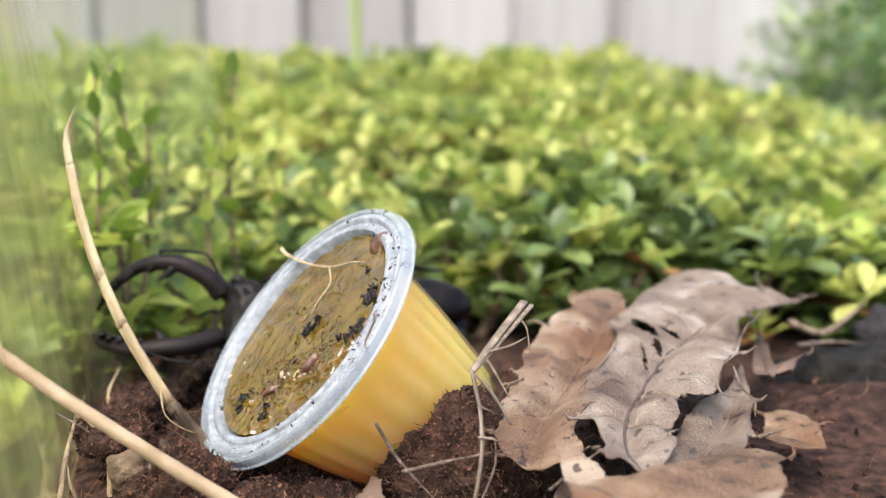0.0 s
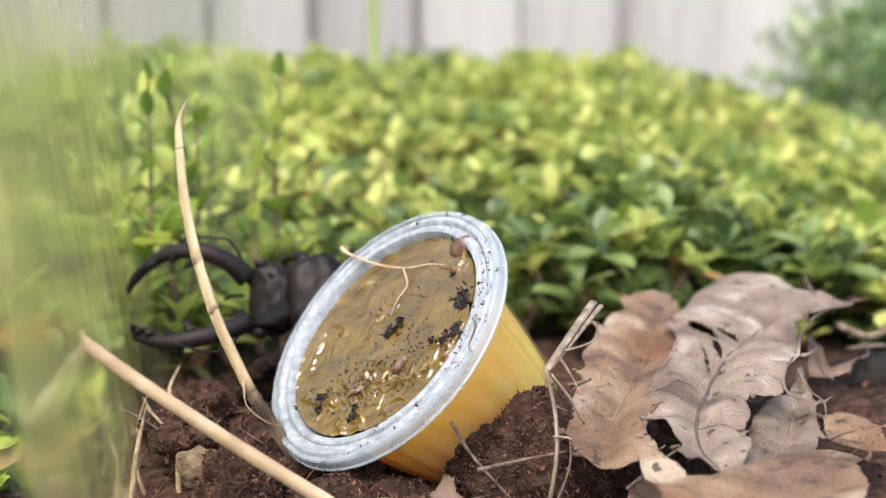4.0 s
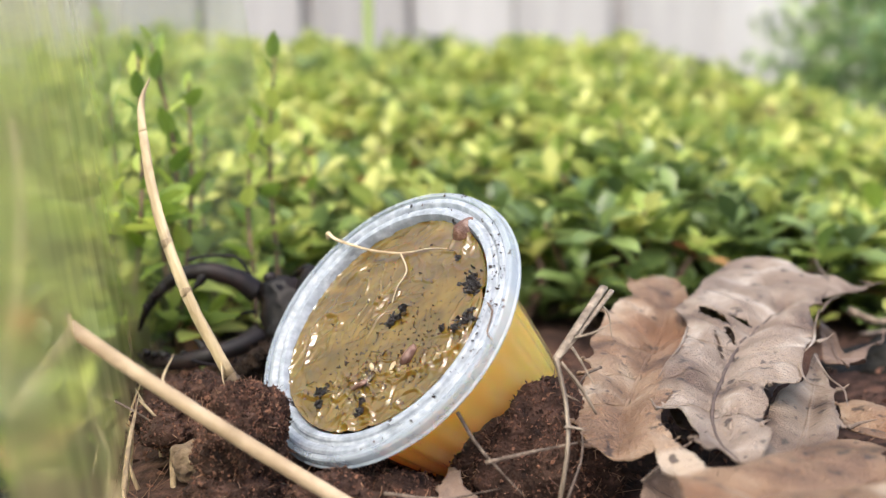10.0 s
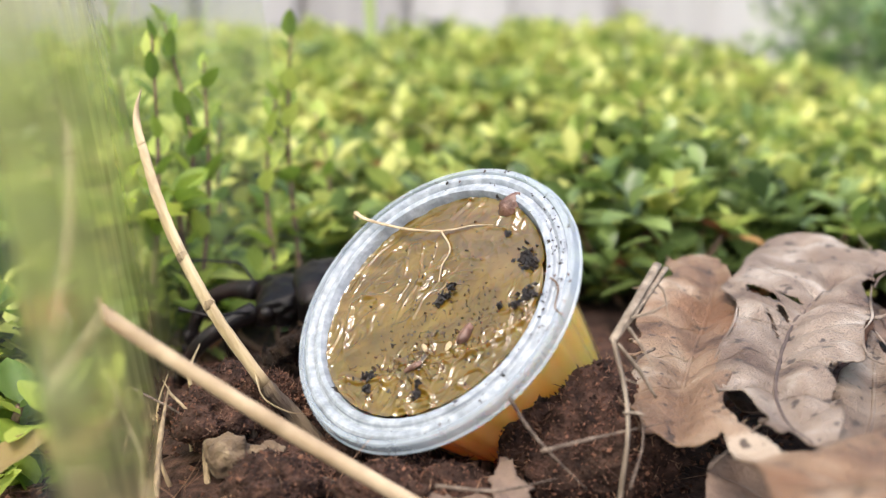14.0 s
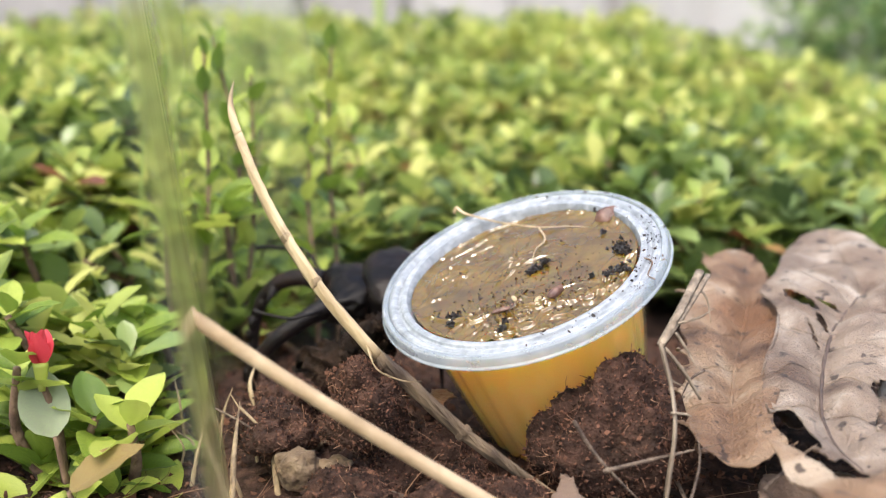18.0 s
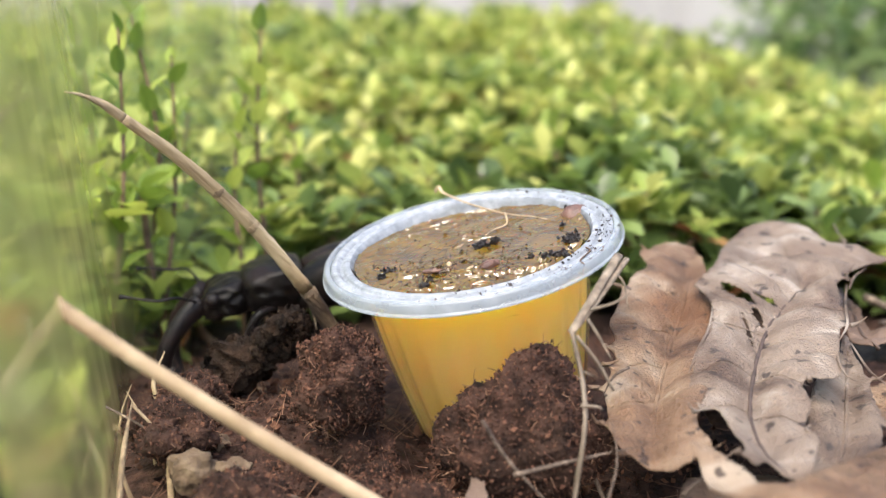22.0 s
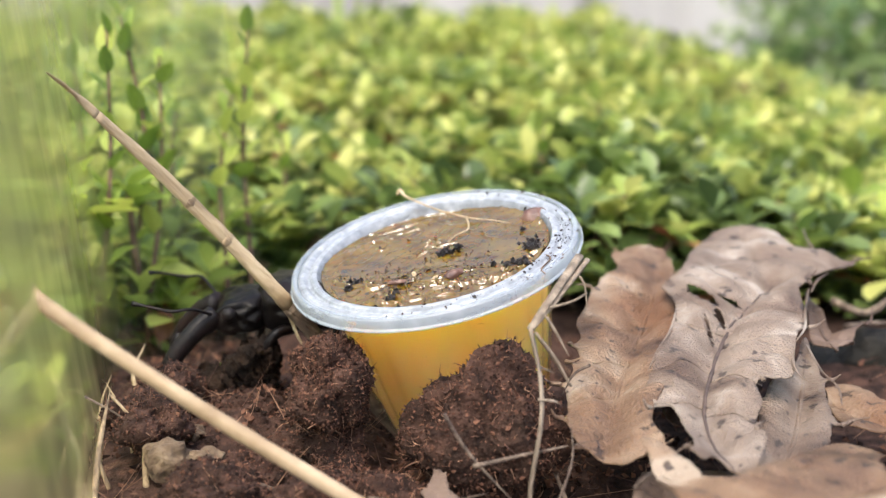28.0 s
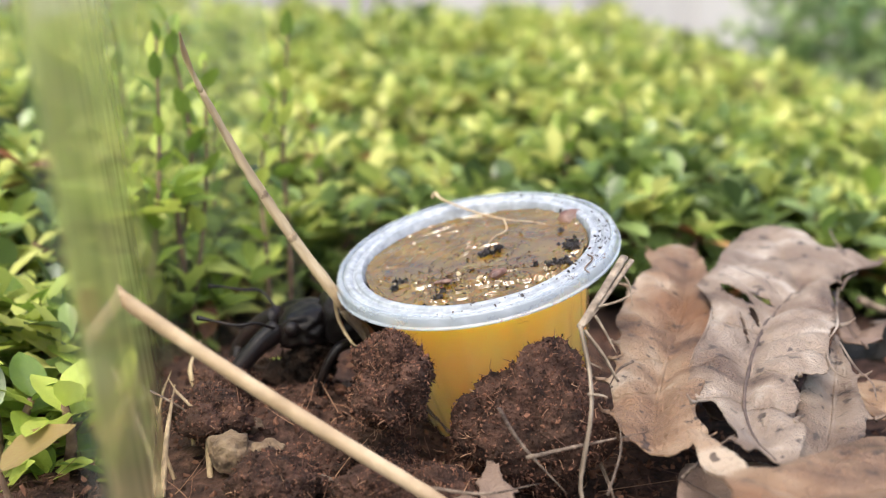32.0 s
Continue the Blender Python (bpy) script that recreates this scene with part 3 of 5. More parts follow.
def flake(name, x, y, size, turn, seed, mat, label, tilt=0.0):
    bm = lump(size, seed, 3, .25, 1.4, .1)
    m = Matrix.Rotation(radians(turn), 3, "Z") @ Matrix.Rotation(radians(tilt), 3, "X")
    for v in bm.verts:
        v.co = m @ v.co + Vector((x, y, jelly_height(x, y) + .0002))
    part(name, bm, mat, cup, label)


flake("husk", .0042, -.0070, (.0015, .0007, .0006), 52, 55, HUSK, "brown oval seed husk")
flake("husk", .0122, .0092, (.0018, .0013, .0009), 20, 56, HUSK, "torn brown skin at the jelly's edge", 35)
flake("husk", -.0028, -.0088, (.0012, .0004, .0003), 10, 57, HUSK, "brown oval seed husk")
flake("pale_flake", .0020, -.0078, (.0008, .0005, .0002), 70, 58, STRAW, "pale flake of straw")
flake("pale_flake", -.0010, -.0068, (.0007, .0003, .0002), 110, 59, STRAW, "pale flake of straw")
verts, faces = [], []
rnd = random.Random(12)
for i in range(900):
    if i < 760:
        x, y = (rnd.gauss(1.5, 6.0), rnd.gauss(-7, 3.6)) if i < 560 else (rnd.gauss(0, 8), rnd.gauss(0, 7))
        if x * x + y * y > 14.6 ** 2:
            continue
        p = Vector((x * .001, y * .001, jelly_height(x * .001, y * .001) + .00005))
    else:
        a, r = rnd.gauss(-.2, .8), rnd.uniform(15.8, 19.2)
        p = Vector((r * math.cos(a) * .001, r * math.sin(a) * .001, .0004))
    chip(verts, faces, p, abs(rnd.gauss(.00004, .00013)) + .00005, rnd)
for cx, cy in ((18.2, -.6), (14.6, -11.0), (16.6, -6.0), (17.5, 3.0)):
    for i in range(16):
        chip(verts, faces, Vector(((cx + rnd.gauss(0, .5)) * .001, (cy + rnd.gauss(0, .5)) * .001, .0004)), abs(rnd.gauss(.00005, .0001)) + .00004, rnd)
part("specks", raw(verts, faces), BROWN_DIRT, cup, "scattered brown and black specks", smooth=False, kind="stuff")
verts, faces = [], []
for i in range(34):
    x, y = rnd.gauss(1.5, 5.0) * .001, rnd.gauss(-6, 4.0) * .001
    a = rnd.uniform(0, 6.3)
    hair(verts, faces, Vector((x, y, jelly_height(x, y) + .0001)), Vector((math.cos(a), math.sin(a), .05)).normalized(), rnd.uniform(.0006, .0016), .00006, rnd)
part("rootlets", raw(verts, faces), BROWN_DIRT, cup, "tiny dark bits of rootlet on the jelly", kind="stuff")
verts, faces = [], []
for i in range(30):
    a = rnd.gauss(-1.3, .5)
    z = -rnd.uniform(.003, .02)
    r = .0149 + z * .16
    chip(verts, faces, Vector((r * math.cos(a), r * math.sin(a), z)), rnd.uniform(.00005, .00016), rnd)
for a, z, n in ((-1.12, -.0045, 9), (-1.55, -.0078, 3), (-1.35, -.0095, 4)):
    for i in range(n):
        q = a + rnd.gauss(0, .05)
        r = .0150 + z * .16
        hair(verts, faces, Vector((r * math.cos(q), r * math.sin(q), z + rnd.gauss(0, .0003))), Vector((math.sin(-q), math.cos(q), rnd.gauss(0, .6))).normalized(), .0007, .00006, rnd)
part("wall_specks", raw(verts, faces), BROWN_DIRT, cup, "dark specks on the cup wall", smooth=False, kind="stuff")
part("straw_fibre", tube([(-.0098, .0178, .0012), (-.0092, .0180, .0019), (-.0080, .0166, .0013), (-.003, .0128, .0006), (.0012, .0104, .0001), (.0040, .0094, -.0002), (.0066, .0088, -.0004), (.0094, .0076, -.0007)], [.00036, .00034, .00026, .0002, .00018, .00012, .0001, .00006], 7, 4, flat=.6, rough=.2), STRAW, cup, "pale straw fibre across the rim")
part("straw_fibre", tube([(.0024, .0098, .0001), (.0033, .0066, -.0003), (.0020, .0044, -.0002), (.0016, .0018, .0001)], [.00014, .0001, .00008], 5, 4), STRAW, cup)
part("root_hair", tube([(.0150, -.0035, -.0001), (.0166, -.0065, .0005), (.0158, -.0090, .0004), (.0165, -.0105, .0005)], [.00012, .0001, .00008], 5, 4), BARK, cup)

# ---- soil clods ----


def clod(name, size, seed, label, crumbs=10000, fibres=800):
    """A crumbly clod of peat: core, crumbs and fibres on its skin. Its origin is its middle."""
    ob = base(name, pose(0, 0, 0), label, "soil clod")
    core = lump(size, seed, 5, .38, 1.5, .14)
    rnd = random.Random(seed)
    core.verts.ensure_lookup_table()
    co = [v.co.copy() for v in core.verts]
    part("clod_core", core, SOIL, ob)
    verts, faces = [], []
    for i in range(crumbs):
        q = co[rnd.randrange(len(co))]
        chip(verts, faces, q * rnd.uniform(.97, 1.03), abs(rnd.gauss(0, .00013)) + .00013, rnd)
    me = bpy.data.meshes.new("crumb_cover")
    me.from_pydata(verts, [], faces)
    me.materials.append(CRUMB)
    cover = new("crumb_cover", me)
    cover.parent = ob
    tagged(cover, kind="stuff")
    verts, faces = [], []
    for i in range(fibres):
        q = co[rnd.randrange(len(co))]
        d = (q.normalized() * .7 + Vector([rnd.gauss(0, 1) for _ in range(3)])).normalized()
        hair(verts, faces, q * .99, d, rnd.uniform(.0004, .0012), rnd.uniform(.00003, .00010), rnd)
    part("fibre_fuzz", raw(verts, faces), FIBRE, ob, kind="stuff")
    return ob


clod_a = clod("soil_clod", (.0088, .0060, .0088), 21, "dark reddish-brown fibrous clod of soil against the cup")
clod_a.matrix_world = pose(-.0008, .1285, .0078)
clod_b = clod("soil_clod", (.0052, .0046, .0060), 33, "small crumbly reddish-brown soil clod pushed up by the beetle", 6000, 380)
clod_b.matrix_world = pose(*(-0.0213, 0.1421, 0.0091))

# ---- dry leaves ----


def dry_leaf(name, outline, slope, rise, seed, mat, label, curl=.0008, veins=(), teeth=.0, thick=.00018, holes=(), spine=.0032, sag=0.0, pillow=.0009, rib=True):
    """A curled dry leaf: its outline, with points marked 1 drawn out into spiny teeth and the edge hollowed between them, filled, pushed into folds
    and given thickness. slope: its plane as z0, y0, k; veins: the midrib first; holes: tears as (end, end, half width); spine: length of the teeth's tips; sag: how far the near edge droops."""
    from mathutils.geometry import delaunay_2d_cdt
    n = len(outline)
    pt = [Vector(p[:2]) for p in outline]
    tooth = [len(p) > 2 for p in outline]
    mid = sum(pt, Vector((0, 0))) / n
    for i in range(n):
        if tooth[i]:
            pt[i] = pt[i] + (pt[i] * 2 - pt[i - 1] - pt[(i + 1) % n]).normalized() * .0007
    edge = []
    for i in range(n):
        p0, p1, p2, p3 = pt[i - 1], pt[i], pt[(i + 1) % n], pt[(i + 2) % n]
        d = p2 - p1
        inward = Vector((-d.y, d.x))
        if inward.dot(mid - p1) < 0:
            inward = -inward
        m1 = d * .5 + inward * .9 if tooth[i] else (p2 - p0) * .5
        m2 = d * .5 - inward * .9 if tooth[(i + 1) % n] else (p3 - p1) * .5
        for k in range(10):
            t = k / 10
            q = p1 * (2 * t ** 3 - 3 * t * t + 1) + m1 * (t ** 3 - 2 * t * t + t) + p2 * (3 * t * t - 2 * t ** 3) + m2 * (t ** 3 - t * t)
            w = 0 if k == 0 and tooth[i] else 1
            fray = .00035 * noise.noise((q.x * 900, q.y * 900, seed)) + .00015 * noise.noise((q.x * 3000, q.y * 3000, seed)) + max(0.0, math.sin((i * 10 + k) * .62 + seed)) ** 8 * teeth
            edge.append(q + (q - mid).normalized() * fray * w)
    xs, ys = [p.x for p in edge], [p.y for p in edge]
    pts = list(edge)
    step = .0005
    for i in range(int((max(xs) - min(xs)) / step) + 1):
        for j in range(int((max(ys) - min(ys)) / step) + 1):
            x, y = min(xs) + i * step, min(ys) + j * step
            pts.append(Vector((x + .0002 * noise.noise((x * 900, y * 900, 0)), y + .0002 * noise.noise((x * 900, y * 900, 4)))))
    vs, _, fs, *_ = delaunay_2d_cdt(pts, [], [list(range(len(edge)))], 1, 1e-6)
    q = np.array([(v.x, v.y) for v in vs])
    z0, y0, k = slope

    def to_line(q, line):
        """Distance to a polyline, and the length along it."""
        best, along, run = np.full(len(q), 9.0), np.zeros(len(q)), 0.0
        for a, b in zip(line, line[1:]):
            a, d = np.array(a), np.array(b) - np.array(a)
            L = np.hypot(*d)
            t = np.clip((q - a) @ d / L ** 2, 0, 1)
            e = np.hypot(*(q - a - t[:, None] * d).T)
            along = np.where(e < best, run + t * L, along)
            best = np.minimum(best, e)
            run += L
        return best, along

    dense = [[(p.x, p.y) for p in spline([(x, y, 0) for x, y in line], 5)] for line in veins]
    edges = np.array([(e.x, e.y) for e in edge])

    def height(q):
        h = np.array([z0 + k * (y - y0) + rise * noise.noise((x * 38, y * 38, seed)) + rise * .5 * noise.noise((x * 95, y * 95, seed + 3)) + .00016 * noise.noise((x * 200, y * 200, seed)) + .00005 * noise.noise((x * 700, y * 700, seed)) for x, y in q])
        d = np.sqrt(((q[:, None] - edges[None, ::2]) ** 2).sum(-1)).min(1)
        lip = np.array([0.5 + noise.noise((x * 80, y * 80, seed + 8)) * 1.8 for x, y in q])
        h = h + curl * np.exp(-(d / .0028) ** 2) * lip
        low = np.clip((min(ys) + .011 - q[:, 1]) / .011, 0, 1)
        h = h - sag * low ** 2
        for j, line in enumerate(dense):
            e, s = to_line(q, line)
            if j == 0:
                h = h + pillow * np.abs(np.sin((s + .7 * e) / .0065 * math.pi)) ** .7 * np.minimum(1, e / .004) * np.minimum(1, d / .003)
            h = h - (.0010 if j == 0 else .00045) * np.exp(-(e / (.0016 if j == 0 else .0009)) ** 2)
        return h
    z = height(q)
    keep = []
    for f in fs:
        c = q[list(f)].mean(0)
        torn = False
        for a, b, w in holes:
            a, d = np.array(a), np.array(b) - np.array(a)
            t = (c - a) @ d / (d @ d)
            if 0 < t < 1:
                e = abs((c - a)[0] * d[1] - (c - a)[1] * d[0]) / np.hypot(*d)
                torn = torn or e < w * math.sin(math.pi * t) ** .6 * (1 + .5 * noise.noise((c[0] * 2000, c[1] * 2000, 0)))
        if not torn:
            keep.append(f)
    m = len(q)
    verts = [(x, y, h) for (x, y), h in zip(q, z)] + [(x, y, h - thick) for (x, y), h in zip(q, z)]
    faces = [tuple(f) for f in keep] + [tuple(i + m for i in f[::-1]) for f in keep]
    seen = set()
    for f in keep:
        for a, b in zip(f, list(f[1:]) + [f[0]]):
            seen.add((a, b))
    for a, b in sorted(seen):
        if (b, a) not in seen:
            faces.append((b, a, a + m, b + m))
    ob = base(name, pose(0, 0, 0), label, "dead leaf", "dry leaves")
    me = bpy.data.meshes.new("blade")
    me.from_pydata(verts, [], faces)
    me.materials.append(mat)
    me.polygons.foreach_set("use_smooth", [True] * len(me.polygons))
    new("blade", me).parent = ob
    for j, line in enumerate(dense):
        r = .00028 if j == 0 else .00012
        hs = height(np.array(line))
        part("midrib" if j == 0 else "vein", tube([(x, y, h + .00006) for (x, y), h in zip(line, hs)], [r * .25, r, r * .85, r * .3], 6, 1, flat=.7), VEIN if j == 0 and rib else mat, ob)
    rnd = random.Random(seed)
    for i in range(n):
        if tooth[i] and spine:
            out = (pt[i] * 2 - pt[i - 1] - pt[(i + 1) % n]).normalized()
            root = pt[i] - out * .0004
            z = height(np.array([root]))[0] - thick / 2
            L = spine * rnd.uniform(.5, 1.3)
            side = Vector((-out.y, out.x)) * L * rnd.uniform(-.5, .5)
            points = [(root.x, root.y, z), (root.x + out.x * L * .45, root.y + out.y * L * .45, z + L * .12), (root.x + out.x * L * .8 + side.x, root.y + out.y * L * .8 + side.y, z + L * rnd.uniform(.1, .7))]
            part("spine", tube(points, [.00034, .0002, .00007], 6, 5), mat, ob)
    return ob


LEAF_A = [(0.0307, 0.1800), (0.0287, 0.1837), (0.0249, 0.1796), (0.0226, 0.1761, 1), (0.0211, 0.1694), (0.0186, 0.1650), (0.0157, 0.1610, 1), (0.0145, 0.1575), (0.0118, 0.1504), (0.0097, 0.1426, 1), (0.0083, 0.1367, 1), (0.0071, 0.1317, 1), (0.0071, 0.1279), (0.0063, 0.1242, 1), (0.0066, 0.1208), (0.0074, 0.1188, 1), (0.0092, 0.1174), (0.0112, 0.1154), (0.0132, 0.1161), (0.0153, 0.1178, 1), (0.0155, 0.1214), (0.0181, 0.1271), (0.0215, 0.1370), (0.0252, 0.1476), (0.0281, 0.1595), (0.0300, 0.1706)]
leaf_a = dry_leaf("dry_leaf", LEAF_A, (.0100, .121, .2), .0016, 3, DRY_LEAF, "large curled dry brown leaf with spiny edges on the soil", .0008, sag=.0008, rib=False,
         veins=[[(0.0300, 0.1768), (0.0242, 0.1597), (0.0181, 0.1441), (0.0132, 0.1298), (0.0101, 0.1179)],
                [(0.0247, 0.1609), (0.0205, 0.1611), (0.0170, 0.1610)], [(0.0209, 0.1510), (0.0158, 0.1482), (0.0123, 0.1497)],
                [(0.0169, 0.1406), (0.0124, 0.1379), (0.0091, 0.1372)], [(0.0137, 0.1312), (0.0102, 0.1283), (0.0072, 0.1279)]])
LEAF_B = [(0.0303, 0.1660), (0.0329, 0.1713), (0.0366, 0.1784), (0.0411, 0.1828), (0.0463, 0.1846), (0.0493, 0.1800), (0.0504, 0.1740), (0.0537, 0.1753, 1), (0.0560, 0.1739), (0.0581, 0.1707, 1), (0.0537, 0.1665), (0.0498, 0.1627), (0.0468, 0.1574, 1), (0.0428, 0.1486), (0.0412, 0.1440, 1), (0.0381, 0.1392), (0.0355, 0.1326), (0.0341, 0.1294), (0.0321, 0.1283), (0.0300, 0.1272, 1), (0.0282, 0.1225), (0.0265, 0.1195), (0.0259, 0.1171, 1), (0.0246, 0.1119), (0.0223, 0.1085), (0.0211, 0.1095), (0.0199, 0.1114), (0.0178, 0.1097), (0.0169, 0.1118, 1), (0.0180, 0.1178), (0.0179, 0.1228), (0.0166, 0.1223), (0.0151, 0.1214, 1), (0.0163, 0.1277), (0.0183, 0.1336), (0.0214, 0.1401), (0.0247, 0.1473), (0.0258, 0.1554), (0.0256, 0.1594)]
leaf_b = dry_leaf("dry_leaf", LEAF_B, (.0118, .121, .2), .0012, 8, DRY_LEAF_PALE, "large pale brown dry leaf with a dark midrib lying on others", .0009,
         veins=[[(0.0427, 0.1609), (0.0343, 0.1503), (0.0288, 0.1406), (0.0245, 0.1307), (0.0217, 0.1224), (0.0207, 0.1144), (0.0214, 0.1106)],
                [(0.0343, 0.1503), (0.0382, 0.1491), (0.0426, 0.1487)], [(0.0291, 0.1410), (0.0332, 0.1387), (0.0354, 0.1327)], [(0.0249, 0.1317), (0.0278, 0.1294), (0.0294, 0.1263)],
                [(0.0221, 0.1232), (0.0245, 0.1215), (0.0264, 0.1193)], [(0.0308, 0.1441), (0.0271, 0.1437), (0.0244, 0.1474)], [(0.0259, 0.1341), (0.0222, 0.1343), (0.0182, 0.1325)],
                [(0.0225, 0.1248), (0.0192, 0.1245), (0.0158, 0.1230)], [(0.0379, 0.1549), (0.0351, 0.1603), (0.0324, 0.1673)], [(0.0408, 0.1585), (0.0427, 0.1697), (0.0442, 0.1823)]],
         holes=[(*[(0.0288, 0.1579), (0.0311, 0.1504)], .0010), (*[(0.0321, 0.1541), (0.0353, 0.1524)], .0006), (*[(0.0308, 0.1499), (0.0306, 0.1451)], .0006), (*[(0.0283, 0.1467), (0.0276, 0.1399)], .0003), (*[(0.0399, 0.1568), (0.0429, 0.1572)], .0003)])
for pts in ([(0.0558, 0.1849, 0.0250), (0.0543, 0.1793, 0.0241), (0.0530, 0.1732, 0.0236)],
            [(0.0465, 0.1573, 0.0196), (0.0428, 0.1487, 0.0182), (0.0405, 0.1426, 0.0171), (0.0375, 0.1377, 0.0163)],
            [(0.0373, 0.1376, 0.0163), (0.0352, 0.1322, 0.0150), (0.0348, 0.1283, 0.0141), (0.0361, 0.1266, 0.0138)],
            [(0.0385, 0.1368, 0.0161), (0.0376, 0.1295, 0.0146), (0.0381, 0.1259, 0.0137), (0.0370, 0.1218, 0.0126)],
            [(0.0463, 0.1559, 0.0193), (0.0488, 0.1601, 0.0203), (0.0518, 0.1631, 0.0210)],
            [(0.0574, 0.1699, 0.0225), (0.0587, 0.1700, 0.0224), (0.0594, 0.1694, 0.0223)],
            [(0.0253, 0.1496, 0.0181), (0.0229, 0.1432, 0.0165), (0.0196, 0.1367, 0.0150), (0.0173, 0.1315, 0.0139)]):
    part("curled_edge", tube(pts, [.00012, .0002, .00018, .00007], 7, 6, flat=.6), DRY_LEAF_PALE, leaf_b, "dry edge rolled into a thin thread")
LEAF_H = [(0.0280, 0.1600), (0.0340, 0.1640), (0.0400, 0.1600), (0.0400, 0.1480), (0.0340, 0.1380), (0.0280, 0.1290), (0.0200, 0.1260), (0.0190, 0.1330), (0.0230, 0.1440)]
leaf_h = dry_leaf("dry_leaf", LEAF_H, (.0078, .121, .2), .001, 52, DRY_LEAF_DARK, "dark brown dead leaf lying under the torn pale one", .0004, veins=[[(0.0390, 0.1570), (0.0320, 0.1450), (0.0230, 0.1300)]])
LEAF_C = [(0.0384, 0.1407), (0.0427, 0.1483), (0.0422, 0.1421), (0.0415, 0.1375, 1), (0.0401, 0.1338), (0.0384, 0.1283), (0.0380, 0.1246, 1), (0.0351, 0.1202), (0.0316, 0.1156), (0.0273, 0.1116), (0.0242, 0.1120), (0.0237, 0.1145), (0.0272, 0.1212), (0.0311, 0.1303), (0.0346, 0.1364)]
leaf_c = dry_leaf("dry_leaf", LEAF_C, (.0088, .121, .2), .0016, 14, DRY_LEAF_PALE, "crumpled pale dry leaf lying on the soil", .0008, veins=[[(0.0416, 0.1446), (0.0375, 0.1347), (0.0313, 0.1207), (0.0268, 0.1139)]], rib=False)
LEAF_D = [(0.0125, 0.1133), (0.0145, 0.1122), (0.0156, 0.1105), (0.0167, 0.1086), (0.0174, 0.1059), (0.0191, 0.1040), (0.0223, 0.1059), (0.0264, 0.1088), (0.0315, 0.1146), (0.0362, 0.1188), (0.0374, 0.1157), (0.0377, 0.1119, 1), (0.0350, 0.1043), (0.0286, 0.0938), (0.0202, 0.0893), (0.0123, 0.0906), (0.0123, 0.0977), (0.0128, 0.1055)]
dry_leaf("dry_leaf", LEAF_D, (.0105, .121, .02), .0018, 19, DRY_LEAF, "dry brown leaf with a raised curled edge", .0012, sag=.001, rib=False,
         veins=[[(0.0136, 0.1086), (0.0175, 0.1011), (0.0243, 0.1002), (0.0338, 0.1059)], [(0.0218, 0.1005), (0.0261, 0.1060), (0.0290, 0.1095)], [(0.0200, 0.1010), (0.0195, 0.0975), (0.0205, 0.0940)]])
LEAF_E = [(0.0532, 0.1751), (0.0524, 0.1680), (0.0508, 0.1595), (0.0523, 0.1576), (0.0549, 0.1569, 1), (0.0507, 0.1511), (0.0476, 0.1489, 1), (0.0467, 0.1515), (0.0467, 0.1558)]
leaf_e = dry_leaf("dry_leaf", LEAF_E, (.006, .121, .2), .002, 27, DRY_LEAF_DARK, "grey-brown withered leaf curled on the soil", .0015, veins=[[(0.0511, 0.1672), (0.0495, 0.1564), (0.0521, 0.1543)]])
LEAF_F = [(0.0133, 0.1188), (0.0172, 0.1236), (0.0218, 0.1255), (0.0246, 0.1212), (0.0238, 0.1113), (0.0159, 0.1054), (0.0110, 0.1073)]
dry_leaf("dry_leaf", LEAF_F, (.0035, .121, .1), .002, 31, DRY_LEAF_DARK, "dark brown decaying leaf under the pale ones", .002, veins=[[(0.0143, 0.1188), (0.0179, 0.1188), (0.0207, 0.1133), (0.0225, 0.1093)]])
LEAF_G = [(0.0457, 0.1472, 1), (0.0489, 0.1485), (0.0512, 0.1463), (0.0520, 0.1416, 1), (0.0507, 0.1359), (0.0466, 0.1325), (0.0441, 0.1334), (0.0428, 0.1360), (0.0444, 0.1427)]
leaf_g = dry_leaf("dry_leaf", LEAF_G, (.003, .121, .2), .0016, 44, DRY_LEAF, "flat brown dead leaf lying low on the soil", .0010, veins=[[(0.0458, 0.1449), (0.0472, 0.1405), (0.0501, 0.1369)]], rib=False)


# ---- straws, twigs and roots ----
stem = base("dry_grass_stem", pose(0, 0, 0), "long bent dry straw-coloured grass stem leaning beside the cup", "grass stem")
CURVE = [(0.0062 * z * z * .001, 0, z * .001) for z in (-45, -34, -20, -10, 0, 8, 15, 20)]
part("culm", tube(CURVE[2:7], [.00098, .00092, .00085, .00075, .0006], 14, 8, flat=.6, rough=.14, ridges=.06), STRAW, stem)
part("weathered_top", tube([CURVE[6], (.0020, .0001, .0180), (.0031, .0002, .0206), (.0046, .0003, .0228)], [.0006, .0005, .00035, .0001], 14, 6, flat=.55, rough=.1, ridges=.08), STRAW, stem, "weathered brown split top of the stem")
part("old_culm", tube(CURVE[:3], [.0006, .001, .00104], 12, 8, flat=.6, rough=.25, ridges=.12), STRAW_OLD, stem, "weathered dark lower part of the stem")
for z in (-33, -21, -8, -1):
    c = Vector((0.0062 * z * z * .001, 0, z * .001))
    part("node", tube([c + Vector((0, 0, -.0006)), c, c + Vector((0, 0, .0006))], [.00074 - .000010 * z, .00094 - .000010 * z, .00078 - .000010 * z], 14, 2, flat=.64), STRAW_TOP if z > -20 else STRAW_OLD, stem, "swollen ring on the stem")
part("torn_sheath", tube([(.0020, -.0003, -.018), (.0012, -.0012, -.0215), (.0030, -.0022, -.0245), (.0050, -.0020, -.0255)], [.0003, .00028, .0002, .00008], 6, 4, flat=.3), STRAW, stem, "torn curl of leaf sheath")

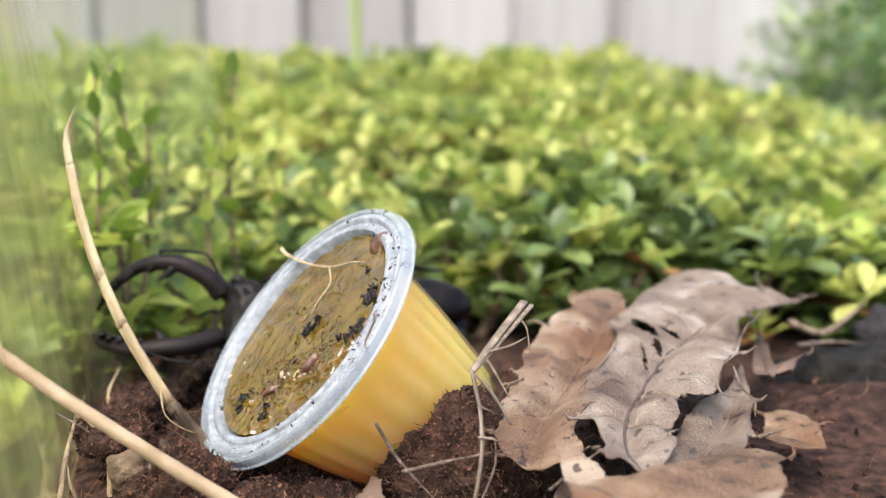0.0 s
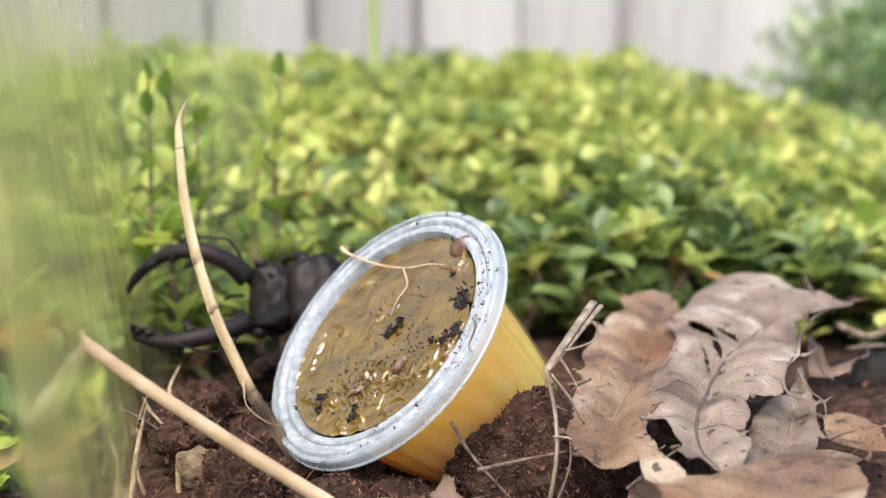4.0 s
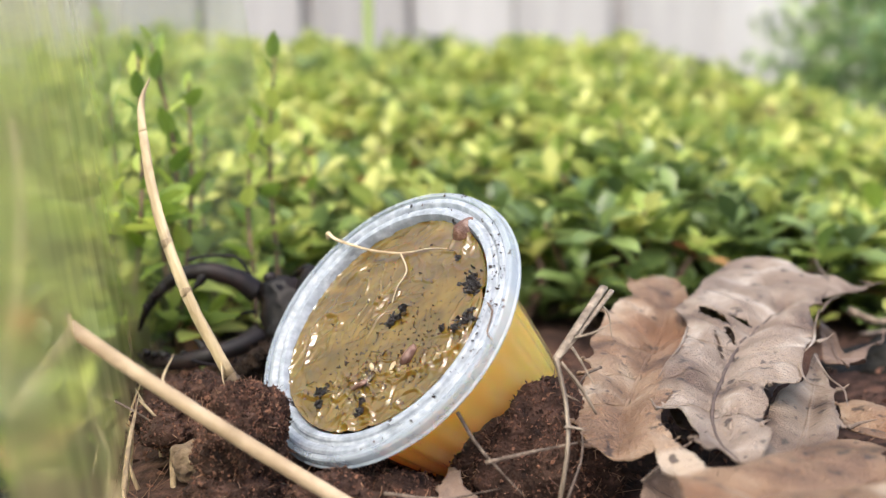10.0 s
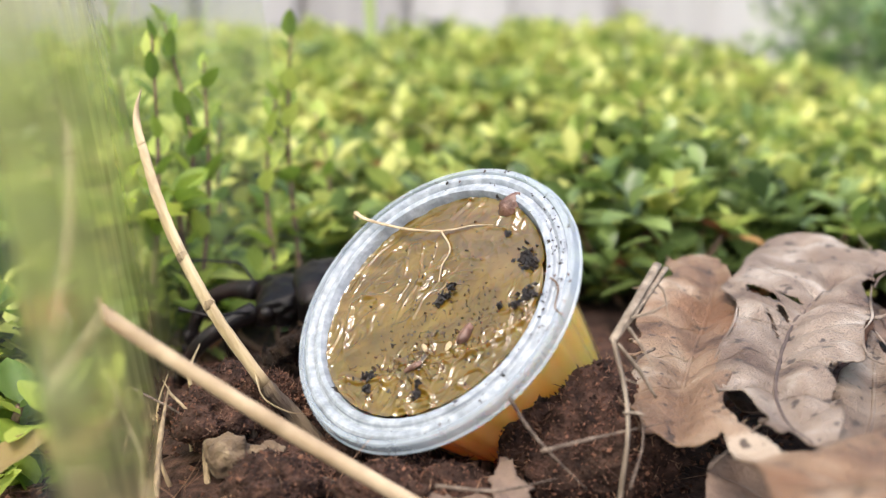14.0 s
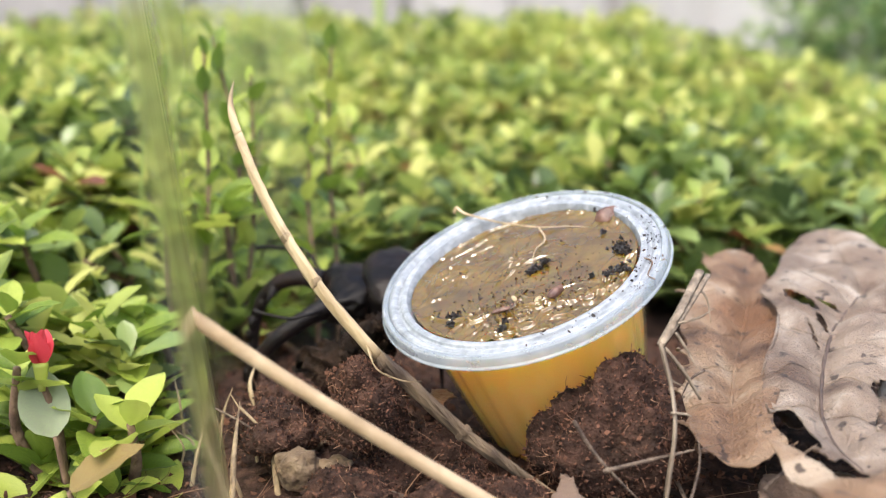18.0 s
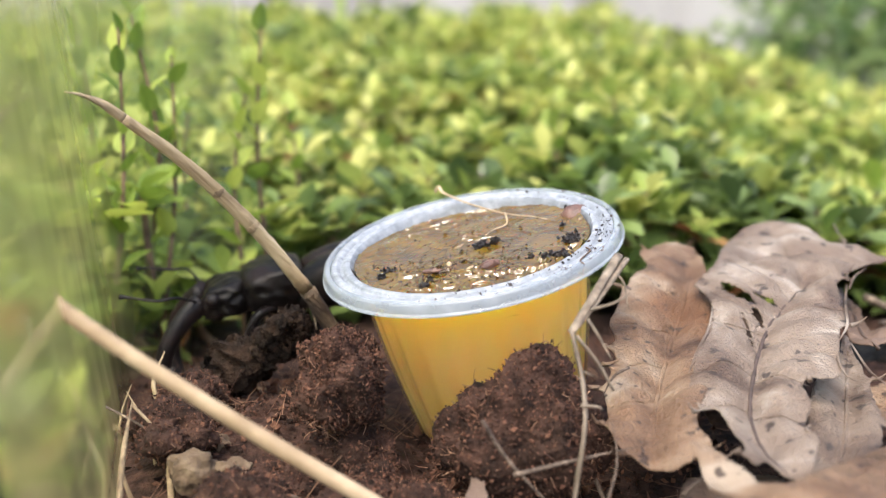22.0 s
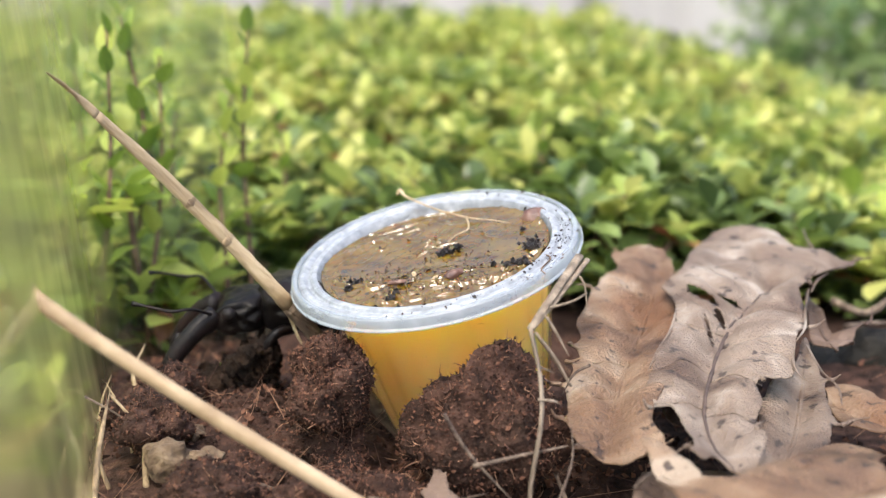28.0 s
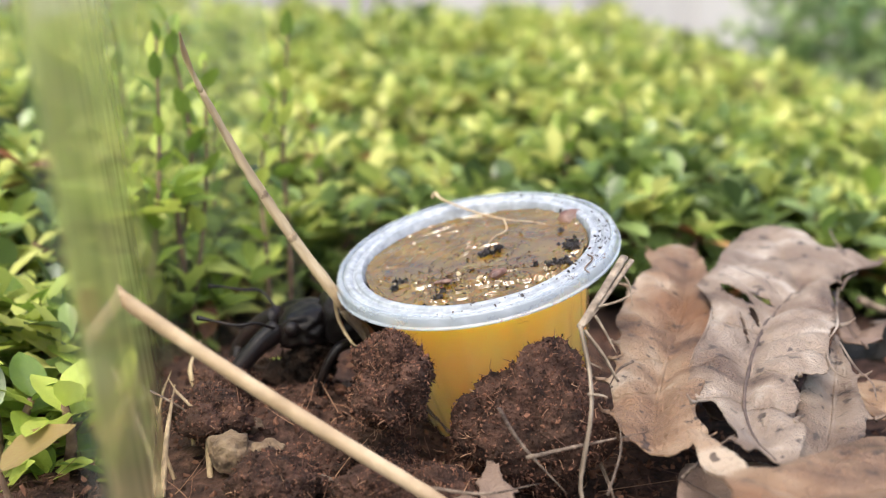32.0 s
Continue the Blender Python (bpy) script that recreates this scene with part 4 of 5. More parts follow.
stem_b = base("broken_stem", pose(0, 0, 0), "split greyish dry stem broken over beside the cup", "grass stem")
part("upright", tube([(0.0036, 0.1148, -0.0011), (0.0033, 0.1153, 0.0019), (0.0044, 0.1167, 0.0087), (0.0044, 0.1184, 0.0131), (0.0034, 0.1202, 0.0182)], [.00034, .0004, .00036, .00036, .0004], 12, 7, flat=.55, rough=.08, ridges=.2), STRAW_PALE, stem_b)
part("bent_top", tube([(0.0034, 0.1202, 0.0180), (0.0062, 0.1235, 0.0211), (0.0102, 0.1300, 0.0247)], [.0004, .00042, .00046], 12, 6, flat=.6, rough=.08, ridges=.25), STRAW_PALE, stem_b)
part("split_strand", tube([(0.0040, 0.1204, 0.0184), (0.0070, 0.1240, 0.0210), (0.0111, 0.1299, 0.0243)], [.0002, .0003, .00032], 10, 6, flat=.6, rough=.08, ridges=.25), STRAW_PALE, stem_b, "strand split from the stem")
part("second_stalk", tube([(0.0040, 0.1206, 0.0176), (0.0062, 0.1203, 0.0148), (0.0080, 0.1200, 0.0118)], [.0003, .00034, .0002], 10, 6, flat=.6, rough=.08, ridges=.2), STRAW_PALE, stem_b)
for pts in ([(0.0052, 0.1208, 0.0193), (0.0064, 0.1205, 0.0174), (0.0077, 0.1201, 0.0151)], [(0.0056, 0.1214, 0.0202), (0.0080, 0.1214, 0.0209), (0.0099, 0.1225, 0.0217)], [(0.0040, 0.1171, 0.0111), (0.0056, 0.1170, 0.0110), (0.0063, 0.1170, 0.0107)], [(0.0036, 0.1200, 0.0169), (0.0042, 0.1191, 0.0145), (0.0058, 0.1184, 0.0137)], [(0.0088, 0.1278, 0.0234), (0.0102, 0.1271, 0.0221), (0.0106, 0.1262, 0.0193)]):
    part("side_fibre", tube(pts, [.00018, .00015, .00005], 6, 5), STRAW_PALE, stem_b)

twig = base("dry_twig", pose(0, 0, 0), "thin pale dry twig stretched across close to the lens", "twig")
TW = [(-0.0479, 0.1104, 0.0268), (-0.0460, 0.1100, 0.0251), (-0.0376, 0.1103, 0.0191), (-0.0284, 0.1106, 0.0129), (-0.0162, 0.1110, 0.0051), (-0.0069, 0.1117, -0.0015)]
part("shaft", tube(TW, [.0006, .00078, .00074, .0008, .0008, .00085], 12, 8, rough=.05), TWIG, twig)
part("broken_tip", tube([TW[0], (-0.0482, 0.1105, 0.0272), (-0.0486, 0.1106, 0.0276)], [.0006, .0005, .0002], 7, 3, rough=.3), STRAW_GREY, twig, "frayed broken tip")

rnd = random.Random(91)


def straw(points, r, label, mat=None, name="dry_straw"):
    return thing(name, tube(points, [r, r * .85, r * .15], 7, 5, rough=.2, seed=len(points)), mat or STRAW_GREY, label, "straw", "loose straws")


for pts, r in (([(-0.0466, 0.1236, -0.0003), (-0.0470, 0.1286, 0.0059), (-0.0470, 0.1333, 0.0106)], .0004), ([(-0.0414, 0.1272, -0.0018), (-0.0428, 0.1321, 0.0033), (-0.0434, 0.1367, 0.0075)], .0004),
               ([(-0.0463, 0.1305, -0.0017), (-0.0472, 0.1300, 0.0014), (-0.0480, 0.1313, 0.0036)], .0003), ([(-0.0381, 0.1329, -0.0033), (-0.0370, 0.1324, 0.0001), (-0.0371, 0.1355, 0.0007)], .0003),
               ([(-0.0473, 0.1342, 0.0097), (-0.0450, 0.1328, 0.0080), (-0.0442, 0.1336, 0.0067)], .0002)):
    straw(pts, r, "thin pale upright dry grass stalk in the soil", STRAW_TOP, "dry_stalk")
for pts, r in (([(-0.0077, 0.1183, 0.0125), (-0.0051, 0.1171, 0.0086), (-0.0000, 0.1152, 0.0035)], .00032), ([(-0.0046, 0.1164, 0.0073), (0.0007, 0.1169, 0.0084), (0.0095, 0.1188, 0.0096)], .00032),
               ([(-0.0319, 0.1293, 0.0014), (-0.0258, 0.1269, 0.0001), (-0.0192, 0.1243, -0.0019)], .00055), ([(0.0058, 0.1280, 0.0029), (0.0068, 0.1255, 0.0004), (0.0079, 0.1230, -0.0033)], .00036),
               ([(-0.0422, 0.1365, 0.0062), (-0.0403, 0.1340, 0.0034), (-0.0378, 0.1314, 0.0001)], .0003), ([(-0.0514, 0.1334, 0.0105), (-0.0439, 0.1325, 0.0060), (-0.0369, 0.1271, -0.0017)], .0002),
               ([(0.0103, 0.1318, 0.0145), (0.0081, 0.1298, 0.0139), (0.0066, 0.1285, 0.0118)], .00025), ([(0.0117, 0.1122, 0.0066), (0.0158, 0.1145, 0.0090), (0.0195, 0.1157, 0.0112)], .0003), ([(-0.0156, 0.1148, 0.0044), (-0.0094, 0.1136, 0.0042), (-0.0031, 0.1155, 0.0047)], .0003), ([(0.0040, 0.1131, 0.0043), (0.0060, 0.1167, 0.0082), (0.0058, 0.1183, 0.0122)], .00022), ([(0.0588, 0.1723, 0.0108), (0.0663, 0.1773, 0.0104), (0.0721, 0.1773, 0.0102)], .0006)):
    straw(pts, r * .75, "thin dry root lying on the soil", STRAW_ROOT)
straw([(0.0607, 0.1826, 0.0130), (0.0667, 0.1824, 0.0110), (0.0719, 0.1846, 0.0134), (0.0766, 0.1879, 0.0162)], .0007, "curved grey dead twig among the leaves", STRAW_GREY, "dead_twig")
rnd = random.Random(29)
for i in range(16):
    x, y = rnd.uniform(.004, .022), rnd.uniform(.107, .120)
    a, L = rnd.uniform(0, 6.3), rnd.uniform(.004, .009)
    z = ground_height(x, y) + .0012
    straw([(x, y, z), (x + L * .5 * math.cos(a), y + L * .5 * math.sin(a), z + rnd.uniform(.0005, .003)), (x + L * math.cos(a + .4), y + L * math.sin(a + .4), z + rnd.uniform(0, .002))], rnd.uniform(.00012, .0003), "thin dry root lying on the soil", STRAW_ROOT)
for a in (-.048, -.020, .012):
    x, y = a, .25 + abs(a)
    straw([(x, y, .002), (x + .012, y - .003, .008), (x + .03, y, .010)], .0007, "dead brown twig under the shrubs", BARK, "dead_twig")

rnd = random.Random(63)
for p in ((-0.0578, 0.1403, -0.0018), (-0.0538, 0.1361, -0.0016), (-0.0523, 0.1402, -0.0011), (-0.0507, 0.1444, 0.0010), (-0.0474, 0.1379, -0.0010), (-0.0460, 0.1420, -0.0004), (-0.0426, 0.1376, -0.0016), (-0.0422, 0.1441, 0.0011), (-0.0581, 0.1468, 0.0010), (-0.0539, 0.1510, 0.0034), (-0.0487, 0.1507, 0.0034), (-0.0400, 0.1396, -0.0010)):
    p = Vector(p)
    h = rnd.uniform(.004, .011)
    straw([p + Vector((rnd.gauss(0, .002), 0, -.003)), p + Vector((rnd.gauss(0, .001), rnd.gauss(0, .001), h * .5)), p + Vector((rnd.gauss(0, .004), rnd.gauss(0, .002), h))], rnd.uniform(.00015, .00035), "thin tangled pale dry grass root", STRAW if rnd.random() < .5 else STRAW_GREY, "dry_root")

# ---- stones, bark and litter ----


def rock(p, size, seed, mat, name, label, category):
    ob = thing(name, lump(size, seed, 4, .45, 1.5, .12), mat, label, category)
    ob.matrix_world = pose(*p, 0, 0, seed * 40)
    return ob


rock((-0.0394, 0.1288, 0.0034), (.0026, .0025, .0024), 5, PEBBLE, "pebble", "small rough tan pebble on the soil", "pebble")
rock((-0.0380, 0.1380, 0.0035), (.0014, .0012, .0012), 6, PEBBLE, "pebble", "tiny rough tan pebble on the soil", "pebble")
rock((-0.0352, 0.1297, 0.0032), (.0019, .002, .0014), 7, PEBBLE, "pebble", "small rough tan pebble on the soil", "pebble")
rock((0.0711, 0.1814, 0.0011), (.0125, .009, .0085), 9, DARK_STONE, "stone", "dark damp stone half under the dry leaves", "stone")
rock((0.0790, 0.1872, 0.0091), (.0045, .004, .0055), 10, BLACK_DIRT, "charcoal_piece", "black crumbling piece of charred wood", "charcoal")
bark = base("root_piece", pose(0, 0, 0), "dark lumpy piece of dead root lying in the soil", "root")
part("root_body", tube([(-0.0433, 0.1545, 0.0039), (-0.0397, 0.1550, 0.0083), (-0.0344, 0.1542, 0.0114), (-0.0307, 0.1534, 0.0144), (-0.0286, 0.1524, 0.0150)], [.0020, .0029, .0028, .0024, .0012], 30, 20, rough=.8, seed=4, ridges=.16), ROOT, bark)
part("root_stub", tube([(-0.0349, 0.1524, 0.0126), (-0.0322, 0.1506, 0.0154), (-0.0304, 0.1497, 0.0166)], [.0011, .0014, .0006], 16, 9, rough=.7, seed=8, ridges=.15), ROOT, bark, "paler broken knob")

verts, faces = [], []
rnd = random.Random(5)
hverts, hfaces = [], []
for i in range(9000):
    x, y = rnd.gauss(-.012, .045), rnd.uniform(.085, .21)
    s = abs(rnd.gauss(.0002, .00035)) + .00012
    p = Vector((x, y, ground_height(x, y) + s * .3))
    chip(verts, faces, p, s, rnd)
    if i % 5 == 0:
        d = Vector((rnd.gauss(0, 1), rnd.gauss(0, 1), abs(rnd.gauss(0, .5)))).normalized()
        hair(hverts, hfaces, p, d, rnd.uniform(.0015, .005), rnd.uniform(.00004, .00011), rnd)
tagged(thing("soil_crumbs", raw(verts, faces), CRUMB, "loose reddish-brown crumbs of peaty soil", "soil", smooth=False), kind="stuff")
tagged(thing("soil_fibres", raw(hverts, hfaces), FIBRE, "fine pale brown plant fibres in the soil", "fibres"), kind="stuff")

for i, (p, s) in enumerate((((-0.0226, 0.1351, 0.0024), .0044), ((-0.0286, 0.1331, 0.0002), .0042), ((-0.0194, 0.1286, 0.0004), .0040), ((-0.0332, 0.1458, 0.0030), .0042), ((-0.0135, 0.1350, -0.0028), .0030), ((-0.0330, 0.1226, 0.0015), .0048), ((-0.0431, 0.1361, 0.0060), .0046), ((-0.0150, 0.1222, 0.0002), .0045), ((-0.0208, 0.1202, 0.0017), .0042), ((-0.0429, 0.1468, 0.0067), .0042), ((-0.0361, 0.1485, 0.0029), .0040))):
    ob = clod("soil_clod", (s * 1.3, s, s * .8), 40 + i, "low reddish-brown crumbly lump of soil", 1800, 160)
    tagged(ob, group="soil lumps")
    ob.matrix_world = pose(*p, 0, 0, i * 50)

for i, (pts, k) in enumerate((([(-0.0188, 0.1169), (-0.0164, 0.1189), (-0.0134, 0.1175), (-0.0109, 0.1183), (-0.0092, 0.1157), (-0.0105, 0.1090), (-0.0172, 0.1090)], 0), ([(-0.0095, 0.1153), (-0.0090, 0.1202), (-0.0080, 0.1222), (-0.0069, 0.1185), (-0.0059, 0.1153), (-0.0076, 0.1103)], 1), ([(-0.0233, 0.1353), (-0.0222, 0.1375), (-0.0206, 0.1352), (-0.0215, 0.1325), (-0.0224, 0.1307), (-0.0233, 0.1318)], 3))):
    dry_leaf("leaf_scrap", pts, ((.0030, .0042, .004, .006)[k], .121, .2), .0028, 60 + i, (DRY_LEAF_DARK, DRY_LEAF_DARK, DRY_LEAF, DRY_LEAF)[k], "torn scrap of brown dead leaf on soil", .0015, teeth=.0009)

# ---- sprigs near the lens ----


def sprig_leaf(width, fold, droop, mat):
    rows = 9
    verts, faces = [], []
    for r in range(rows):
        y = r / (rows - 1)
        w = (math.sin(math.pi * min(1, y ** .8)) ** .75 * .98 + .03) * width / 2
        for s in (-1, -.5, 0, .5, 1):
            verts.append((s * w, y, fold * abs(s) * w * 2 - droop * y * y + .012 * math.sin(y * 19) * abs(s)))
    for r in range(rows - 1):
        for c in range(4):
            a = r * 5 + c
            faces.append((a, a + 1, a + 6, a + 5))
    return finish("leaf", raw(verts, faces), mat)


SPRIG_LEAVES = [sprig_leaf(.56, .2, .1, GREEN_PIECE), sprig_leaf(.62, .12, .25, GREEN_PIECE), sprig_leaf(.48, .25, .05, GREEN_PIECE)]


def sprig(p, size, seed, leaves=6):
    rnd = random.Random(seed)
    ob = base("azalea_sprig", pose(*p), "azalea shoot tip with bright green oval leaves", "sprig", "azalea sprigs")
    g = ground_height(p[0], p[1]) - p[2] - .002
    part("stem", tube([(rnd.gauss(0, .004), .006, g), (rnd.gauss(0, .002), .003, g * .5), (0, 0, 0)], [.0009, .0007, .0005], 7, 4), BARK, ob)
    for i in range(leaves):
        q = new("leaf", SPRIG_LEAVES[(seed + i) % 3])
        q.parent = ob
        inner = i / leaves
        k = size * rnd.uniform(.75, 1.1) * (1 - .25 * inner)
        q.matrix_basis = pose(0, 0, -.004 * (1 - inner) + .001, math.degrees(.1 + inner * .9) + rnd.uniform(-14, 14), rnd.uniform(-20, 20), i * 137 + seed * 50 + rnd.uniform(-20, 20)) @ Matrix.Scale(k, 4)
    return ob


k = 0
rnd = random.Random(8)
for i in range(34):
    x, y = rnd.uniform(-.125, -.064), rnd.uniform(.115, .2)
    sprig((x, y, rnd.uniform(.004, .016) + .25 * max(0, y - .13)), rnd.uniform(.009, .0125), 50 + i, 6)
for p, s in (((-0.0790, 0.1425, 0.0044), 0.0100), ((-0.0738, 0.1379, 0.0013), 0.0105), ((-0.0682, 0.1336, -0.0001), 0.0100), ((-0.0626, 0.1313, -0.0008), 0.0100), ((-0.0618, 0.1420, 0.0029), 0.0090), ((-0.0561, 0.1331, -0.0016), 0.0080), ((-0.0716, 0.1582, 0.0097), 0.0110), ((-0.0808, 0.1633, 0.0085), 0.0110), ((-0.0837, 0.1530, 0.0069), 0.0110), ((-0.0692, 0.1444, 0.0053), 0.0105), ((-0.0636, 0.1377, 0.0013), 0.0095), ((-0.0738, 0.1314, -0.0022), 0.0100), ((-0.0675, 0.1290, -0.0035), 0.0100), ((-0.0620, 0.1525, 0.0061), 0.0080),
             ((-0.0657, 0.1523, 0.0045), .0105), ((-0.0790, 0.1688, 0.0120), .0110), ((-0.0753, 0.1517, -0.0011), .0100), ((-0.0884, 0.1742, 0.0133), .0120), ((-0.0721, 0.1783, 0.0085), .0090), ((-0.1013, 0.2053, 0.0173), .0115),
             ((-0.0949, 0.2058, 0.0221), .0110), ((-0.0857, 0.2105, 0.0203), .0105), ((-0.1013, 0.2323, 0.0297), .0115), ((-0.1109, 0.2330, 0.0333), .0115), ((-0.0799, 0.2047, 0.0157), .0095), ((-0.0843, 0.1626, 0.0034), .0100), ((-0.0678, 0.1412, -0.0030), .0100), ((-0.0761, 0.1412, -0.0045), .0100),
             ((-0.0616, 0.1460, -0.0041), .0085), ((-0.0959, 0.1684, 0.0073), .0110), ((-0.0910, 0.1519, -0.0018), .0110), ((-0.0587, 0.1895, 0.0294), .0100), ((-0.0414, 0.2431, 0.0136), .0095), ((0.0440, 0.2484, 0.0170), .0120), ((0.0361, 0.2483, 0.0157), .0080),
             ((-0.0514, 0.2538, 0.0190), .0100), ((-0.0642, 0.2649, 0.0284), .0100), ((-0.0079, 0.3155, 0.0313), .0130), ((0.0210, 0.2530, 0.0124), .0090), ((0.0972, 0.2592, 0.0250), .0120), ((0.0975, 0.2386, 0.0201), .0110), ((0.0238, 0.2482, 0.0151), .0090), ((-0.0518, 0.1973, 0.0083), .0085), ((-0.0659, 0.1676, 0.0129), .0090), ((-0.0598, 0.1466, 0.0039), .0080)):
    k += 1
    sprig(p, s, k, 5 + k % 3)
def upright_shoot(foot, tip, seed):
    """A tall leafy shoot: a thin stem with leaves up its length."""
    rnd = random.Random(seed)
    foot, tip = Vector(foot), Vector(tip)
    ob = base("azalea_shoot", Matrix.Translation(foot), "tall upright azalea shoot with narrow yellow-green leaves", "shoot", "azalea shoots")
    up = tip - foot
    mid = up * .5 + Vector((rnd.gauss(0, .0015), rnd.gauss(0, .0015), 0))
    low = ground_height(foot.x, foot.y) - foot.z - .002
    part("stem", tube([(0, 0, low), (0, 0, 0), mid, up], [.0006, .0005, .0004, .0002], 6, 4), BARK, ob)
    count = max(6, int(up.length / .0032))
    for i in range(count):
        f = (i + .5) / count
        q = new("leaf", SPRIG_LEAVES[(seed + i) % 3])
        q.parent = ob
        s = mid * (2 * f) if f < .5 else mid + (up - mid) * (2 * f - 1)
        q.matrix_basis = Matrix.Translation(s) @ pose(0, 0, 0, 38 + 38 * f + rnd.uniform(-14, 14), rnd.uniform(-15, 15), i * 137.5 + rnd.uniform(-20, 20)) @ Matrix.Scale(rnd.uniform(.005, .0078) * (1 - .25 * f), 4)
    return ob


for i, (foot, tip) in enumerate((((-0.0408, 0.2080, 0.0148), (-0.0416, 0.2129, 0.0590)), ((-0.0444, 0.2028, 0.0133), (-0.0436, 0.2066, 0.0474)), ((-0.0392, 0.2432, 0.0149), (-0.0411, 0.2478, 0.0440)), ((-0.0600, 0.1925, 0.0108), (-0.0619, 0.1980, 0.0604)), ((-0.0564, 0.1920, 0.0068), (-0.0548, 0.1971, 0.0523)), ((-0.0622, 0.1822, 0.0087), (-0.0611, 0.1876, 0.0567)), ((-0.0548, 0.2127, 0.0118), (-0.0558, 0.2167, 0.0470)), ((0.0209, 0.2635, 0.0167), (0.0225, 0.2663, 0.0417)), ((-0.0728, 0.2024, 0.0090), (-0.0745, 0.2086, 0.0645)))):
    upright_shoot(foot, tip, 300 + i)
fallen = base("fallen_leaf", pose(*(-0.0544, 0.1910, 0.0067)), "small rusty-brown fallen azalea leaf caught among stems", "dead leaf")
q = new("blade", sprig_leaf(.5, .2, .1, LEAF_RUST))
q.parent = fallen
q.matrix_basis = pose(0, 0, -.004, 70, 20, 30) @ Matrix.Scale(.0075, 4)
part("stalk", tube([(0, 0, -.018), (.001, .001, -.010), (0, 0, -.004)], [.0003, .0003, .0002], 6, 3), BARK, fallen)
sprig((-0.0397, 0.1581, 0.0066), .0055, 93, 3)
sprig((-0.0600, 0.1311, 0.0085), .0100, 94, 6)
sprig((-0.0655, 0.1352, 0.0080), .0095, 95, 6)


def lone_leaf(p, size, turn, mat, label):
    """One leaf on its short stalk among the sprigs."""
    ob = base("old_leaf", pose(*p), label, "leaf")
    blade = new("blade", sprig_leaf(.6, .14, .12, mat))
    blade.parent = ob
    blade.matrix_basis = pose(0, 0, 0, *turn) @ Matrix.Scale(size, 4)
    low = ground_height(p[0], p[1]) - p[2] - .002
    part("stalk", tube([(.001, .002, low), (.0005, .001, low * .5), (0, 0, .0002)], [.0005, .0004, .0003], 6, 4), BARK, ob)


lone_leaf((-0.0640, 0.1200, 0.0040), .0095, (35, 10, -60), LEAF_BITTEN, "half-brown bitten azalea leaf among green ones")
lone_leaf((-0.0690, 0.1306, 0.0070), .0100, (62, -15, 20), LEAF_SPOTTED, "pale green azalea leaf with purple-grey spots")
flower = base("azalea_flower", pose(*(-0.0707, 0.1318, 0.0156)), "fading red azalea flower among the leaves", "flower")
for i in range(4):
    q = new("petal", sprig_leaf(.6, .3, -.15, RED) if i == 0 else flower.children[0].data)
    q.parent = flower
    q.matrix_basis = pose(0, 0, 0, 50 + 8 * i, 0, i * 80) @ Matrix.Scale(.0048, 4)
part("stalk", tube([(.001, .004, ground_height(flower.location.x, flower.location.y) - flower.location.z - .002), (.001, .002, -.008), (0, 0, -.002)], [.0006, .0005, .0004], 6, 4), BARK, flower)
part("calyx", tube([(0, 0, -.003), (0, 0, -.001), (0, 0, .0005)], [.0004, .0008, .0010], 8, 3), GREEN_PIECE, flower)

# fine upright grass at the bed's edge
blades = base("grass_tuft", pose(0, 0, 0), "fine upright yellow-green grass at the edge of the bed", "grass")
rnd = random.Random(17)
for i in range(4):
    x, y = rnd.uniform(-.075, -.062), rnd.uniform(.2, .24)
    h = rnd.uniform(.035, .07)
    part("blade", tube([(x, y, -.001), (x + rnd.gauss(0, .002), y, h * .5), (x + rnd.gauss(0, .005), y + rnd.gauss(0, .004), h)], [.0004, .0004, .0001], 5, 4, flat=.3), GRASS, blades)

# ---- clear plastic wall at the side ----


